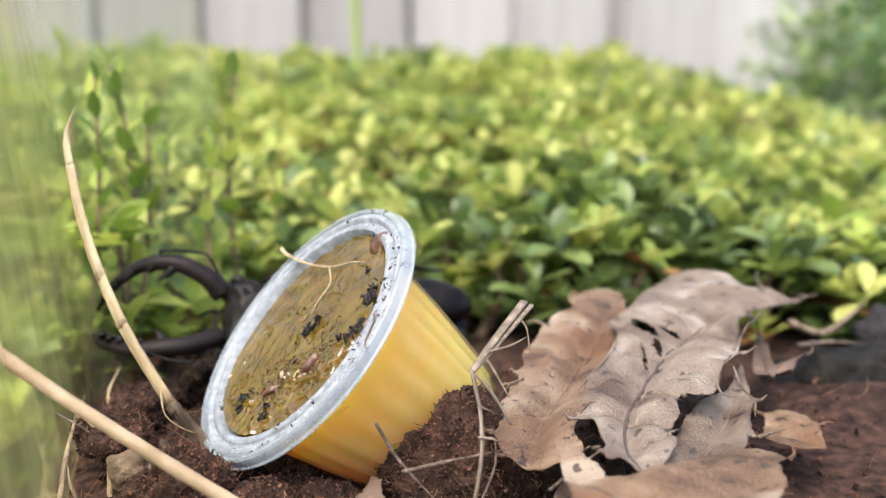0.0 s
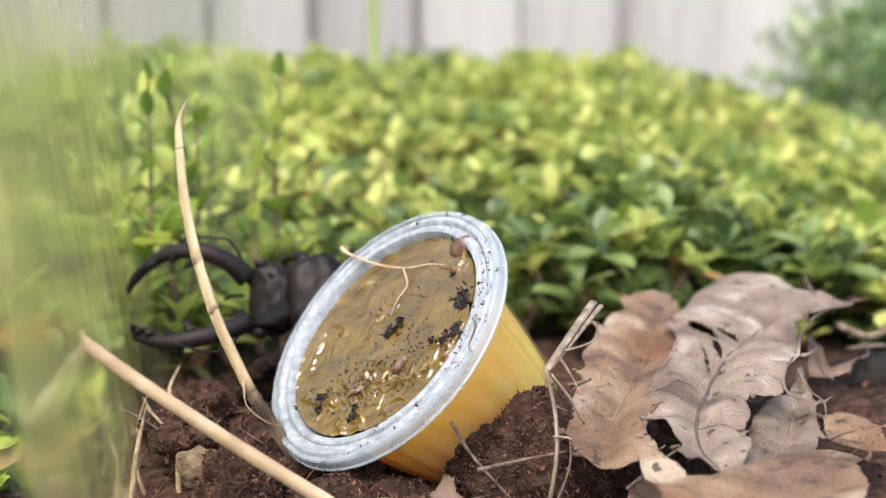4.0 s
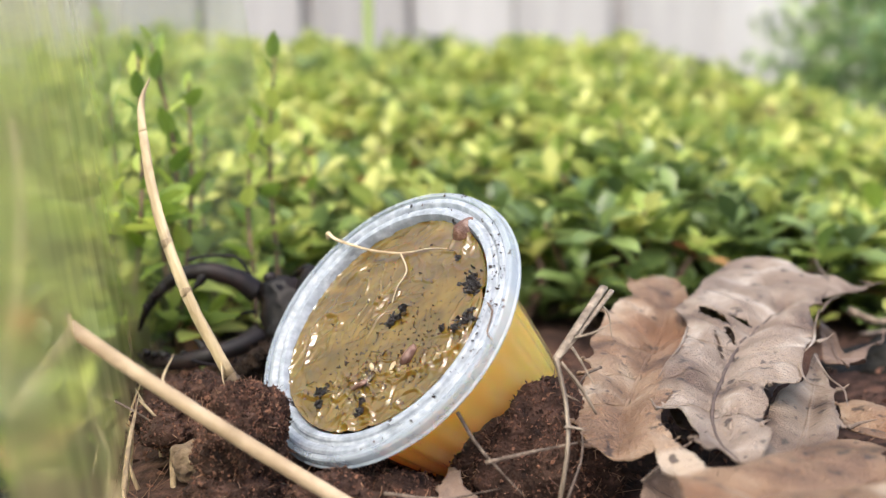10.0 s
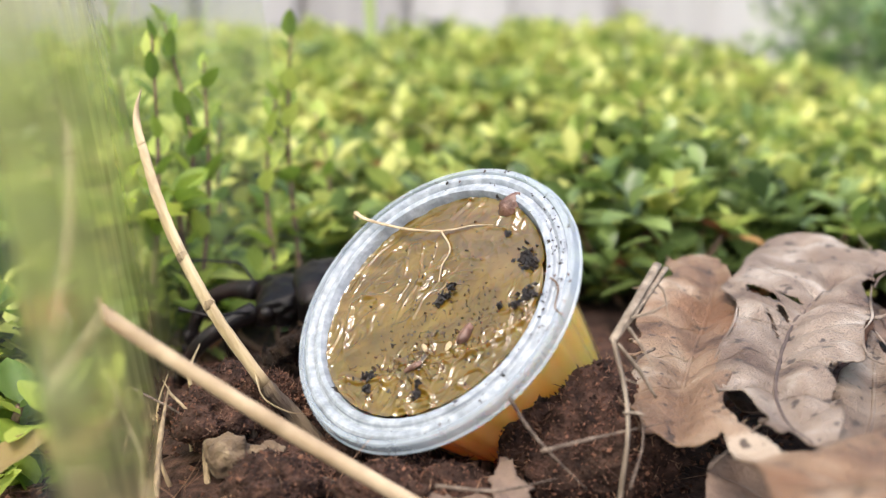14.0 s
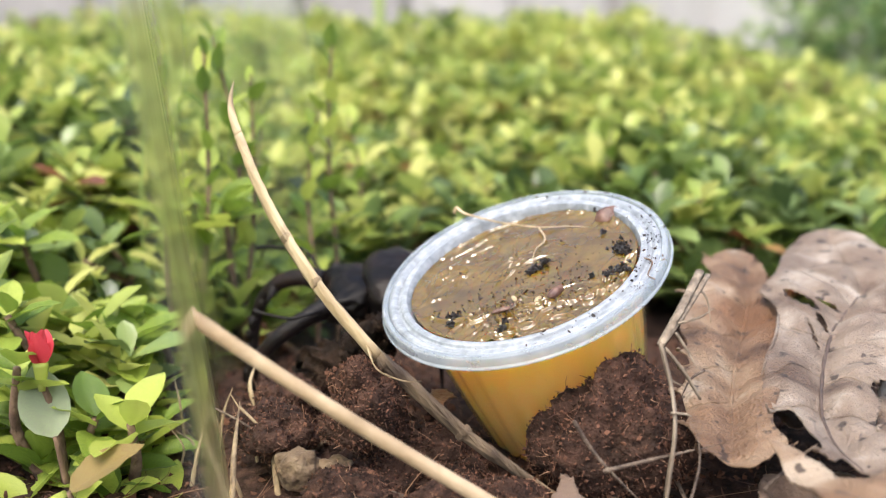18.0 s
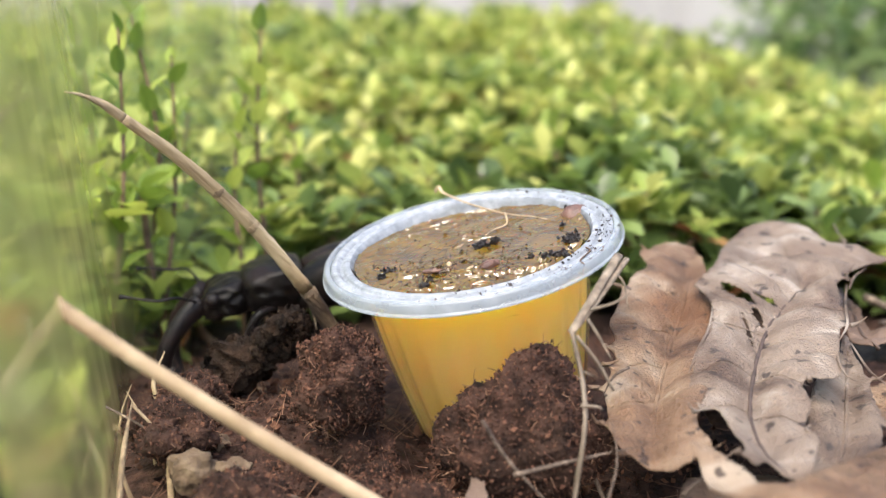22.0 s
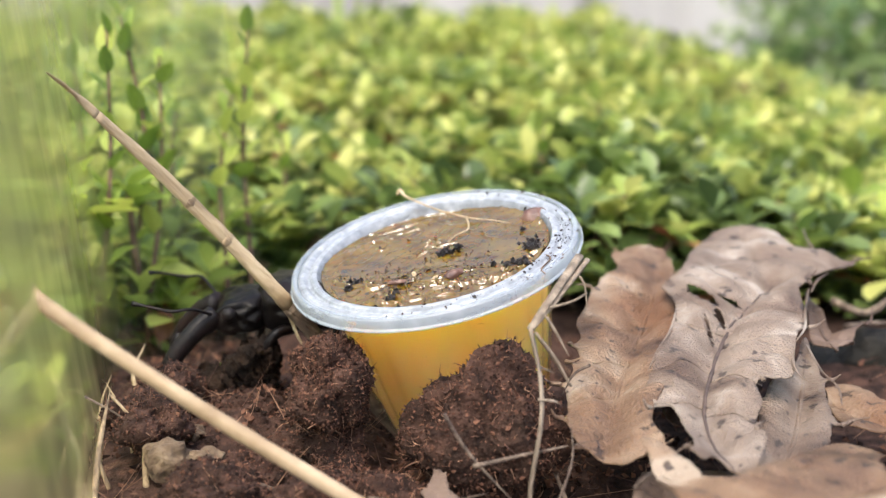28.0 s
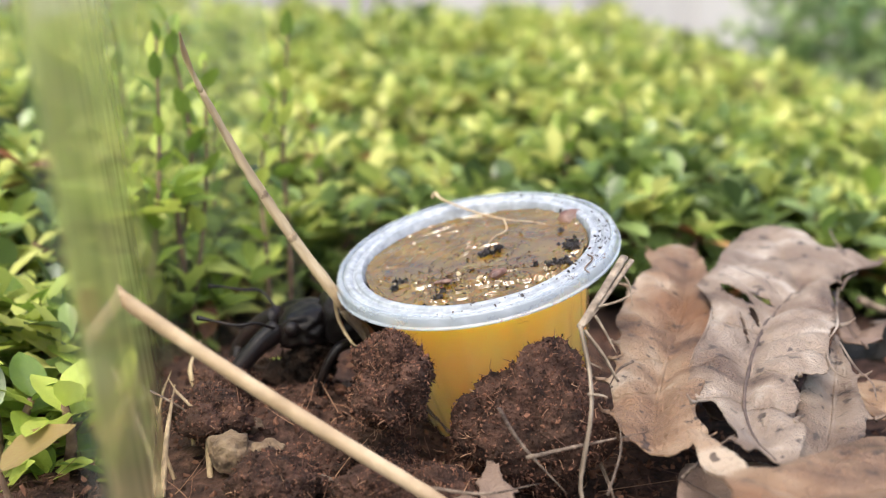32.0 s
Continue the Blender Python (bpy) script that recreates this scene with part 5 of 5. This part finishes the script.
def smeared_plastic():
    """Scratched clear plastic: a blur that is strong at the free edge and thins out along the wall in upright streaks, and a gloss that grows at grazing angles."""
    m = bpy.data.materials.new("smeared_clear_plastic")
    m.use_nodes = True
    n = m.node_tree.nodes
    n.remove(n["Principled BSDF"])
    co = n.new("ShaderNodeTexCoord")
    sep = n.new("ShaderNodeSeparateXYZ")
    link(m, co.outputs["Object"], sep.inputs["Vector"])

    def ramp(source, lo, hi, at_lo, at_hi):
        r = n.new("ShaderNodeMapRange")
        r.interpolation_type = "SMOOTHSTEP"
        for key, value in (("From Min", lo), ("From Max", hi), ("To Min", at_lo), ("To Max", at_hi)):
            r.inputs[key].default_value = value
        link(m, source, r.inputs["Value"])
        return r.outputs["Result"]

    def mix(fac, one, two):
        x = n.new("ShaderNodeMixShader")
        if isinstance(fac, float):
            x.inputs["Fac"].default_value = fac
        else:
            link(m, fac, x.inputs["Fac"])
        link(m, one, x.inputs[1])
        link(m, two, x.inputs[2])
        return x.outputs["Shader"]

    mp = n.new("ShaderNodeMapping")
    mp.inputs["Scale"].default_value = (200, 80, 6)
    link(m, co.outputs["Object"], mp.inputs["Vector"])
    no = n.new("ShaderNodeTexNoise")
    no.inputs["Scale"].default_value, no.inputs["Detail"].default_value = 1.0, 2
    link(m, mp.outputs["Vector"], no.inputs["Vector"])
    streak = ramp(no.outputs["Fac"], .36, .64, .62, 1.0)
    mul = n.new("ShaderNodeMath")
    mul.operation, mul.use_clamp = "MULTIPLY", True
    link(m, ramp(sep.outputs["Y"], .05, .14, 1.0, .25), mul.inputs[0])
    link(m, streak, mul.inputs[1])
    near = n.new("ShaderNodeMath")
    near.operation = "MAXIMUM"
    link(m, mul.outputs[0], near.inputs[0])
    link(m, ramp(sep.outputs["Y"], .008, .062, .9, .0), near.inputs[1])
    clear = n.new("ShaderNodeBsdfTransparent")
    clear.inputs["Color"].default_value = (.95, .97, .93, 1)
    blur = n.new("ShaderNodeBsdfRefraction")
    blur.inputs["Roughness"].default_value, blur.inputs["IOR"].default_value = 0.38, 1.06
    blur.inputs["Color"].default_value = (1.0, .99, .8, 1)
    haze = n.new("ShaderNodeBsdfTranslucent")
    haze.inputs["Color"].default_value = (.8, .77, .34, 1)
    gloss = n.new("ShaderNodeBsdfGlossy")
    gloss.inputs["Roughness"].default_value = .07
    fres = n.new("ShaderNodeFresnel")
    fres.inputs["IOR"].default_value = 1.3
    through_it = mix(near.outputs[0], clear.outputs["BSDF"], mix(.24, blur.outputs["BSDF"], haze.outputs["BSDF"]))
    sheen = n.new("ShaderNodeMath")
    sheen.operation = "MULTIPLY"
    link(m, fres.outputs["Fac"], sheen.inputs[0])
    sheen.inputs[1].default_value = .7
    link(m, mix(sheen.outputs[0], through_it, gloss.outputs["BSDF"]), n["Material Output"].inputs["Surface"])
    return m


SHEET = smeared_plastic()


def plastic_wall():
    """A clear wall standing on edge, leaning outwards: straight from its free edge, then turning a round corner behind the bed."""
    path = [Vector((-.225 * k / 20 * .105, k / 20 * .105)) for k in range(21)]
    turn, p = math.atan(-.225), path[-1]
    for k in range(16):
        turn += radians(5.0)
        p = p + Vector((math.sin(turn), math.cos(turn))) * .0028
        path.append(p)
    verts, faces = [], []
    rows, n = 10, len(path)
    for layer in (0, 1):
        for j in range(rows + 1):
            z = -.040 + .085 * j / rows
            for i, p in enumerate(path):
                verts.append((p.x - .14 * z - layer * .0011 * (1.03 - i / len(path)), p.y + layer * .0002, z))
    k = n * (rows + 1)
    for j in range(rows):
        for i in range(n - 1):
            a = j * n + i
            faces.append((a, a + 1, a + n + 1, a + n))
            faces.append((a + k, a + k + n, a + k + n + 1, a + k + 1))
    rim = [j * n for j in range(rows + 1)] + [rows * n + i for i in range(1, n)] + [j * n + n - 1 for j in range(rows - 1, -1, -1)] + [i for i in range(n - 2, 0, -1)]
    for a, b in zip(rim, rim[1:] + rim[:1]):
        faces.append((a, b, b + k, a + k))
    ob = thing("plastic_wall", raw(verts, faces), SHEET, "smeared clear plastic wall standing upright beside the bed", "plastic wall")
    ob.data.materials.append(CLEAR)
    for f in ob.data.polygons:
        f.material_index = 0 if all(v < k for v in f.vertices) else 1
    ob.matrix_world = Matrix.Translation((-.0396, .0688, .0388))
    ob.visible_shadow = False
    return ob


plastic_wall()

# ---- stag beetle ----
beetle = base("stag_beetle", pose(0, 0, 0), "glossy black-brown stag beetle with long toothed jaws", "beetle")


def blob(c, size, power=2.6, sub=4, dent=None, grain=.03, seed=0):
    bm = bmesh.new()
    bmesh.ops.create_icosphere(bm, subdivisions=sub, radius=1)
    for v in bm.verts:
        d = v.co.normalized()
        k = (abs(d.x) ** power + abs(d.y) ** power + abs(d.z) ** power) ** (-1 / power)
        k *= 1 + grain * noise.noise(d * 4 + Vector((seed, 0, 0)))
        v.co = Vector((d.x * size[0] * k, d.y * size[1] * k, d.z * size[2] * k)) * .001
        if dent:
            v.co = dent(v.co)
        v.co += Vector(c) * .001
    return bm


part("head", blob((0, 0, 0), (5.5, 4.0, 2.7), 3.4, grain=.16, dent=lambda c: Vector((c.x, c.y - .0008 * (abs(c.x) < .003), c.z - .0010 * max(0, c.y / .004) ** 2))), CHITIN, beetle, "wide flat head")
part("pronotum", blob((0, -7.4, .5), (6.8, 4.8, 3.6), 3.4, seed=2, grain=.10), CHITIN, beetle, "broad smooth thorax plate")
for s in (-1, 1):
    part("wing_case", blob((s * 3.6, -23.5, .4), (4.2, 12.5, 4.2), 2.6, dent=lambda c, s=s: Vector((c.x, c.y, c.z - .12 * abs(c.x * s + .003))), seed=3), CHITIN, beetle, "glossy ridged wing case")
    eye = part("eye", blob((s * 5.6, 1.4, .8), (1.0, 1.1, 1.0), 2), CHITIN_RED, beetle, "small shiny black eye")
    part("antenna", tube([(s * .0048, .0036, .0008), (s * .0085, .0060, .0030), (s * .0092, .0085, .0032), (s * .0088, .0118, .0042), (s * .0082, .0136, .0046)], [.00022, .0002, .00026, .0002, .0004], 6, 4), CHITIN_RED, beetle, "elbowed antenna with a small club")
    part("palp", tube([(s * .0012, .0042, -.0018), (s * .0016, .0062, -.003), (s * .0013, .0075, -.0042)], [.0003, .00025, .0002], 6, 3), CHITIN_RED, beetle)
part("belly", blob((0, -20, -1.8), (6.4, 15.5, 2.4), 2.4, seed=5), CHITIN, beetle)
for s in (-1, 1):
    for name, pts in (("front_leg", ((6.0, -7, -2), (8.0, -4.5, -2.2), (8.6, -2, -6), (8.3, -1, -10.5), (9, 1, -14))), ("middle_leg", ((5.2, -14, -2), (8.4, -13, -2), (10, -13, -8), (11, -13, -12))), ("hind_leg", ((5, -20, -2), (10, -23, 1), (13, -29, -7), (15, -33, -11)))):
        leg = part(name, tube([Vector((s * x, y, z)) * .001 for x, y, z in pts], [.0010, .0009, .0007, .0004, .0002], 8, 5, flat=.8), CHITIN, beetle, "jointed spiny black leg")
MANDIBLE = [(0, 0, 0), (1.9, 3.0, 1.8), (3.1, 7.8, 2.8), (2.7, 13.0, 1.3), (.2, 17.6, -2.6), (-2.6, 20.0, -6.3)]
jaws = []
for s in (-1, 1):
    bm = tube([Vector((s * x, y, z)) * .001 for x, y, z in MANDIBLE], [.0019, .0016, .00145, .0012, .0009, .0003], 12, 7, flat=.85)
    jaw = part("mandible", bm, CHITIN_RED, beetle, "long curved jaw with inner teeth")
    for (x, y, z), L in (((2.2, 8.0, 2.9), 2.2), ((1.6, 14.4, 1.0), 1.4), ((-.4, 17.6, -1.6), 1.1), ((2.2, 11.3, 2.2), .8), ((.7, 16.2, -.2), .9)):
        part("tooth", tube([Vector((s * x, y, z)) * .001, Vector((s * (x - L * .55), y + .3 * L, z - .1)) * .001, Vector((s * (x - L), y + .75 * L, z - .2)) * .001], [.0009, .0006, .0001], 8, 3), CHITIN_RED, jaw)
    jaws.append(jaw)


# ---- what moves ----
CUP_ROWS = [
    (0.0, -0.01839, 0.13435, 0.02046, 46.32, -26.55, -37.21),
    (0.5, -0.01824, 0.13461, 0.02019, 47.39, -24.73, -36.79),
    (1.0, -0.01846, 0.13443, 0.02023, 47.77, -24.54, -36.10),
    (1.5, -0.01696, 0.13424, 0.02015, 46.81, -24.11, -30.19),
    (2.0, -0.01668, 0.13438, 0.02005, 46.82, -25.14, -27.13),
    (2.5, -0.01671, 0.13478, 0.02000, 47.09, -24.61, -27.58),
    (3.0, -0.01718, 0.13484, 0.02006, 47.11, -24.71, -30.96),
    (3.5, -0.01702, 0.13487, 0.02005, 46.70, -24.81, -31.21),
    (5.5, -0.01666, 0.13496, 0.02008, 46.28, -25.13, -30.20),
    (6.0, -0.01687, 0.13508, 0.02026, 46.27, -25.15, -30.99),
    (6.5, -0.01674, 0.13463, 0.02015, 46.54, -24.64, -30.20),
    (7.0, -0.01694, 0.13415, 0.02010, 46.83, -24.71, -30.27),
    (7.5, -0.01711, 0.13419, 0.02011, 47.03, -24.91, -30.01),
    (8.0, -0.01718, 0.13456, 0.02013, 46.77, -25.71, -30.31),
    (8.5, -0.01726, 0.13436, 0.02020, 47.22, -25.77, -30.79),
    (9.0, -0.01696, 0.13440, 0.02034, 46.72, -25.33, -30.20),
    (9.5, -0.01688, 0.13342, 0.02022, 47.25, -25.04, -26.80),
    (10.0, -0.01678, 0.13324, 0.02017, 46.81, -25.18, -26.04),
    (10.5, -0.01689, 0.13324, 0.02016, 47.43, -25.32, -27.04),
    (11.0, -0.01691, 0.13395, 0.02004, 47.19, -25.36, -26.46),
    (11.5, -0.01678, 0.13412, 0.02007, 46.97, -25.04, -25.95),
    (12.0, -0.01541, 0.13430, 0.02013, 44.72, -22.94, -18.63),
    (12.5, -0.01567, 0.13433, 0.02008, 45.73, -23.61, -19.40),
    (13.0, -0.01583, 0.13523, 0.02035, 45.85, -24.12, -19.22),
    (13.5, -0.01568, 0.13492, 0.02022, 45.48, -23.52, -19.44),
    (14.0, -0.01604, 0.13491, 0.02031, 45.90, -24.65, -20.21),
    (14.5, -0.01668, 0.13422, 0.02072, 45.94, -24.46, -19.45),
    (16.5, -0.01219, 0.14081, 0.02479, 29.23, -18.24, -13.40),
    (17.0, -0.01090, 0.14231, 0.02568, 23.15, -15.21, -12.44),
    (17.5, -0.01083, 0.14249, 0.02572, 22.24, -14.81, -11.38),
    (18.0, -0.01133, 0.14222, 0.02571, 23.27, -14.73, -10.97),
    (18.5, -0.01062, 0.14330, 0.02581, 21.37, -13.12, -16.34),
    (19.0, -0.01047, 0.14355, 0.02575, 21.08, -12.87, -16.90),
    (19.5, -0.00847, 0.14637, 0.02670, 16.99, -8.54, -18.40),
    (20.0, -0.00846, 0.14604, 0.02683, 17.26, -8.42, -17.95),
    (20.5, -0.00851, 0.14588, 0.02680, 17.67, -8.38, -18.37),
    (21.0, -0.00848, 0.14621, 0.02669, 17.82, -8.65, -18.24),
    (21.5, -0.00712, 0.14805, 0.02695, 15.29, -6.29, -20.21),
    (22.0, -0.00706, 0.14827, 0.02690, 15.32, -6.40, -20.22),
    (22.5, -0.00679, 0.14877, 0.02724, 14.84, -4.07, -24.53),
    (23.0, -0.00722, 0.14850, 0.02673, 17.02, -5.52, -23.62),
    (23.5, -0.00745, 0.14821, 0.02675, 16.81, -5.79, -23.43),
    (24.0, -0.00764, 0.14776, 0.02688, 16.60, -6.00, -23.57),
    (24.5, -0.00783, 0.14799, 0.02666, 16.79, -6.35, -22.51),
    (25.0, -0.00777, 0.14796, 0.02663, 17.46, -6.70, -22.80),
    (25.5, -0.00782, 0.14747, 0.02661, 17.92, -6.67, -22.54),
    (27.5, -0.00823, 0.14674, 0.02630, 18.59, -7.86, -18.86),
    (28.0, -0.00814, 0.14715, 0.02604, 18.57, -7.95, -18.08),
    (28.5, -0.00840, 0.14691, 0.02618, 17.88, -8.09, -18.66),
    (29.0, -0.00838, 0.14674, 0.02639, 18.22, -7.77, -19.55),
    (29.5, -0.00842, 0.14657, 0.02634, 17.70, -8.10, -19.44),
    (30.0, -0.00832, 0.14687, 0.02622, 17.62, -7.90, -17.72),
    (30.5, -0.00830, 0.14687, 0.02624, 17.54, -7.97, -17.69),
    (31.0, -0.00848, 0.14665, 0.02613, 17.71, -8.07, -16.33),
    (31.5, -0.00861, 0.14628, 0.02610, 17.29, -8.24, -16.49),
    (32.0, -0.00887, 0.14577, 0.02623, 18.07, -8.12, -16.51),
]
STEM_ROWS = [
    (0.0, -0.0454, 0.1379, 0.0279, -24.5, -15.0, 27.2),
    (3.5, -0.0418, 0.1395, 0.0294, -23.2, -9.4, 23.0),
    (5.5, -0.0419, 0.1395, 0.0299, -27.1, -9.3, 27.3),
    (6.0, -0.0402, 0.1365, 0.0315, -9.8, -8.5, 16.3),
    (9.0, -0.0439, 0.1409, 0.0308, -24.4, -8.1, 25.8),
    (13.0, -0.0473, 0.1416, 0.0257, -28.4, -17.8, 26.9),
    (14.5, -0.0465, 0.1418, 0.0262, -31.5, -12.3, 33.4),
    (16.5, -0.0424, 0.1384, 0.0294, -54.6, 13.4, 54.8),
    (18.0, -0.0418, 0.1379, 0.0312, -35.2, -20.4, 24.9),
    (19.0, -0.0373, 0.1409, 0.0347, -6.8, -26.0, -21.4),
    (20.0, -0.0396, 0.1455, 0.0346, 33.7, 41.7, -78.2),
    (22.5, -0.0397, 0.148, 0.0337, 26, 43, -104),
    (25.3, -0.0399, 0.1522, 0.0325, 17.3, 43.9, -130.3),
    (28.0, -0.0395, 0.1416, 0.0331, 42.1, 18.6, -75.5),
    (31.0, -0.0375, 0.1416, 0.0347, 34.8, -0.9, -56.4),
    (32.0, -0.0373, 0.1405, 0.0347, 34.5, -2.0, -52.0),
]
# seconds, place of the head, heading, pitch, roll, droop of the jaws
BEETLE_ROWS = [
    (0.0, -0.0312, 0.164, 0.0172, 95, 3.6, -58, -1.8),
    (1.5, -0.0331, 0.1534, 0.0192, 95, 2.4, -60, -1.2),
    (3.0, -0.0365, 0.159, 0.0207, 96, 0, -64, 0),
    (3.5, -0.0359, 0.1637, 0.0196, 96, 0, -64, 0),
    (5.5, -0.036, 0.1629, 0.0204, 96, 0, -64, 0),
    (6.0, -0.036, 0.1648, 0.02, 96, 0, -64, 0),
    (8.0, -0.0369, 0.1693, 0.0169, 96, -1.2, -62, 0.6),
    (9.0, -0.0373, 0.1688, 0.0154, 96, -3.6, -60, 1.8),
    (10.0, -0.0344, 0.1686, 0.015, 96, -4.8, -58, 2.4),
    (11.0, -0.0347, 0.1669, 0.0166, 94, -2, -45, 20),
    (12.0, -0.0367, 0.1737, 0.0178, 90, -0.8, -14.3, 24),
    (13.0, -0.0382, 0.1743, 0.0164, 92, -4, -14.3, 30),
    (14.5, -0.0404, 0.1749, 0.0133, 94, -5.2, -20, 36),
    (16.5, -0.0357, 0.1629, 0.0187, 94, -4.8, -24, 36),
    (17.0, -0.0354, 0.1623, 0.0192, 94, -4.8, -26, 36),
    (18.0, -0.036, 0.1669, 0.0181, 94, -5.2, -26, 36),
    (19.0, -0.0399, 0.1697, 0.0174, 94, -5.2, -12, 42),
    (20.0, -0.0414, 0.1779, 0.0195, 95, -8, -7, 50),
    (21.0, -0.0421, 0.1762, 0.016, 95, -10, -6, 60),
    (22.0, -0.0425, 0.1723, 0.0157, 95, -10, -5, 62),
    (24.0, -0.0396, 0.1674, 0.0163, 95, -9, -5, 58),
    (25.0, -0.0393, 0.1643, 0.0177, 95, -7, -6.2, 52),
    (25.5, -0.0387, 0.1637, 0.0191, 95, -6, -7, 50),
    (27.5, -0.0365, 0.1575, 0.0157, 95, -6, -6.2, 55),
    (28.0, -0.0353, 0.1598, 0.0154, 95, -6, -5.3, 58),
    (30.0, -0.0331, 0.1547, 0.0148, 95, -6, -4.4, 58),
    (32.0, -0.0331, 0.1539, 0.0143, 95, -6, -4.4, 58),
]
CLOD_ROWS = [
    (0.0, (-0.0297, 0.1184, 0.0037)), (3.5, (-0.0322, 0.1178, 0.0033)), (5.5, (-0.0320, 0.1154, 0.0075)), (6.0, (-0.0295, 0.1165, 0.0097)), (7.5, (-0.0306, 0.1181, 0.0087)), (9.0, (-0.0315, 0.1219, 0.0093)), (10.5, (-0.0327, 0.1252, 0.0077)), (13.0, (-0.0361, 0.1397, 0.0042)), (14.5, (-0.0367, 0.1414, 0.0043)), (16.5, (-0.0325, 0.1316, 0.0114)),
    (19.0, (-0.0307, 0.1321, 0.0103)), (20.0, (-0.0300, 0.1335, 0.0112)), (21.0, (-0.0285, 0.1345, 0.0128)), (22.0, (-0.0230, 0.1337, 0.0128)), (24.0, (-0.0212, 0.1323, 0.0128)), (25.5, (-0.0212, 0.1287, 0.0133)), (28.0, (-0.0208, 0.1333, 0.0115)), (30.0, (-0.0182, 0.1283, 0.0129)), (32.0, (-0.0199, 0.1276, 0.0129)),
]
TWIG_ROWS = [(0, -0.0036), (6, -0.00264), (9, -0.00248), (13, -0.00238), (19, 0.00028), (23, -7e-05), (28, 0.0), (32, 0.00038)]


def motions():
    walk(cup, [(t, pose(*row)) for t, *row in CUP_ROWS])
    walk(stem, [(t, pose(*row)) for t, *row in STEM_ROWS])
    walk(stem_b, [(t, pose(dx, dy, dz)) for t, dx, dy, dz in ((0, 0, 0, 0), (14.5, 0, 0, 0), (17, -.0006, .0004, .0015), (19.5, -.0016, .0006, .0030), (32, -.0018, .0006, .0032))])
    walk(beetle, [(t, pose(x, y, z, 0, 0, yaw) @ pose(0, 0, 0, pitch) @ pose(0, 0, 0, 0, roll)) for t, x, y, z, yaw, pitch, roll, droop in BEETLE_ROWS])
    for s, jaw in zip((-1, 1), jaws):
        walk(jaw, [(row[0], pose(s * .0036, .0036, .0002, -row[7], 0, -s * 3)) for row in BEETLE_ROWS])
    walk(clod_a, [(t, pose(x, .1285, .0078 + dz, 0, 0, turn)) for t, x, dz, turn in ((0, .0022, -.0044, -4), (6, .0024, -.0046, -4), (14.5, .0024, -.0048, -4), (16.5, .0000, -.0018, 0), (18, -.0010, -.0012, 0), (20, -.0018, -.0008, 0), (32, -.0018, -.0006, 0))])
    walk(bark, [(t, pose(dx, 0, dz)) for t, dx, dz in ((0, -.003, -.004), (14.5, -.003, -.004), (17, 0, 0), (25.5, 0, 0), (27.5, -.001, -.0048), (32, 0, -.0048))])
    hinge = pose(.02, .115, .010)
    for leaf in (leaf_a, leaf_b, leaf_c, leaf_e, leaf_g, leaf_h):
        walk(leaf, [(t, hinge @ pose(0, 0, 0, tip) @ hinge.inverted()) for t, tip in ((0, -2.9), (14.4, -2.9), (14.6, -2.8), (16.4, -.1), (16.6, 0), (32, 0))])
    walk(twig, [(t, pose(0, 0, dz)) for t, dz in TWIG_ROWS])
    walk(clod_b, [(t, pose(*p, 0, 6 * math.sin(t), t * 2)) for t, p in CLOD_ROWS])


motions()
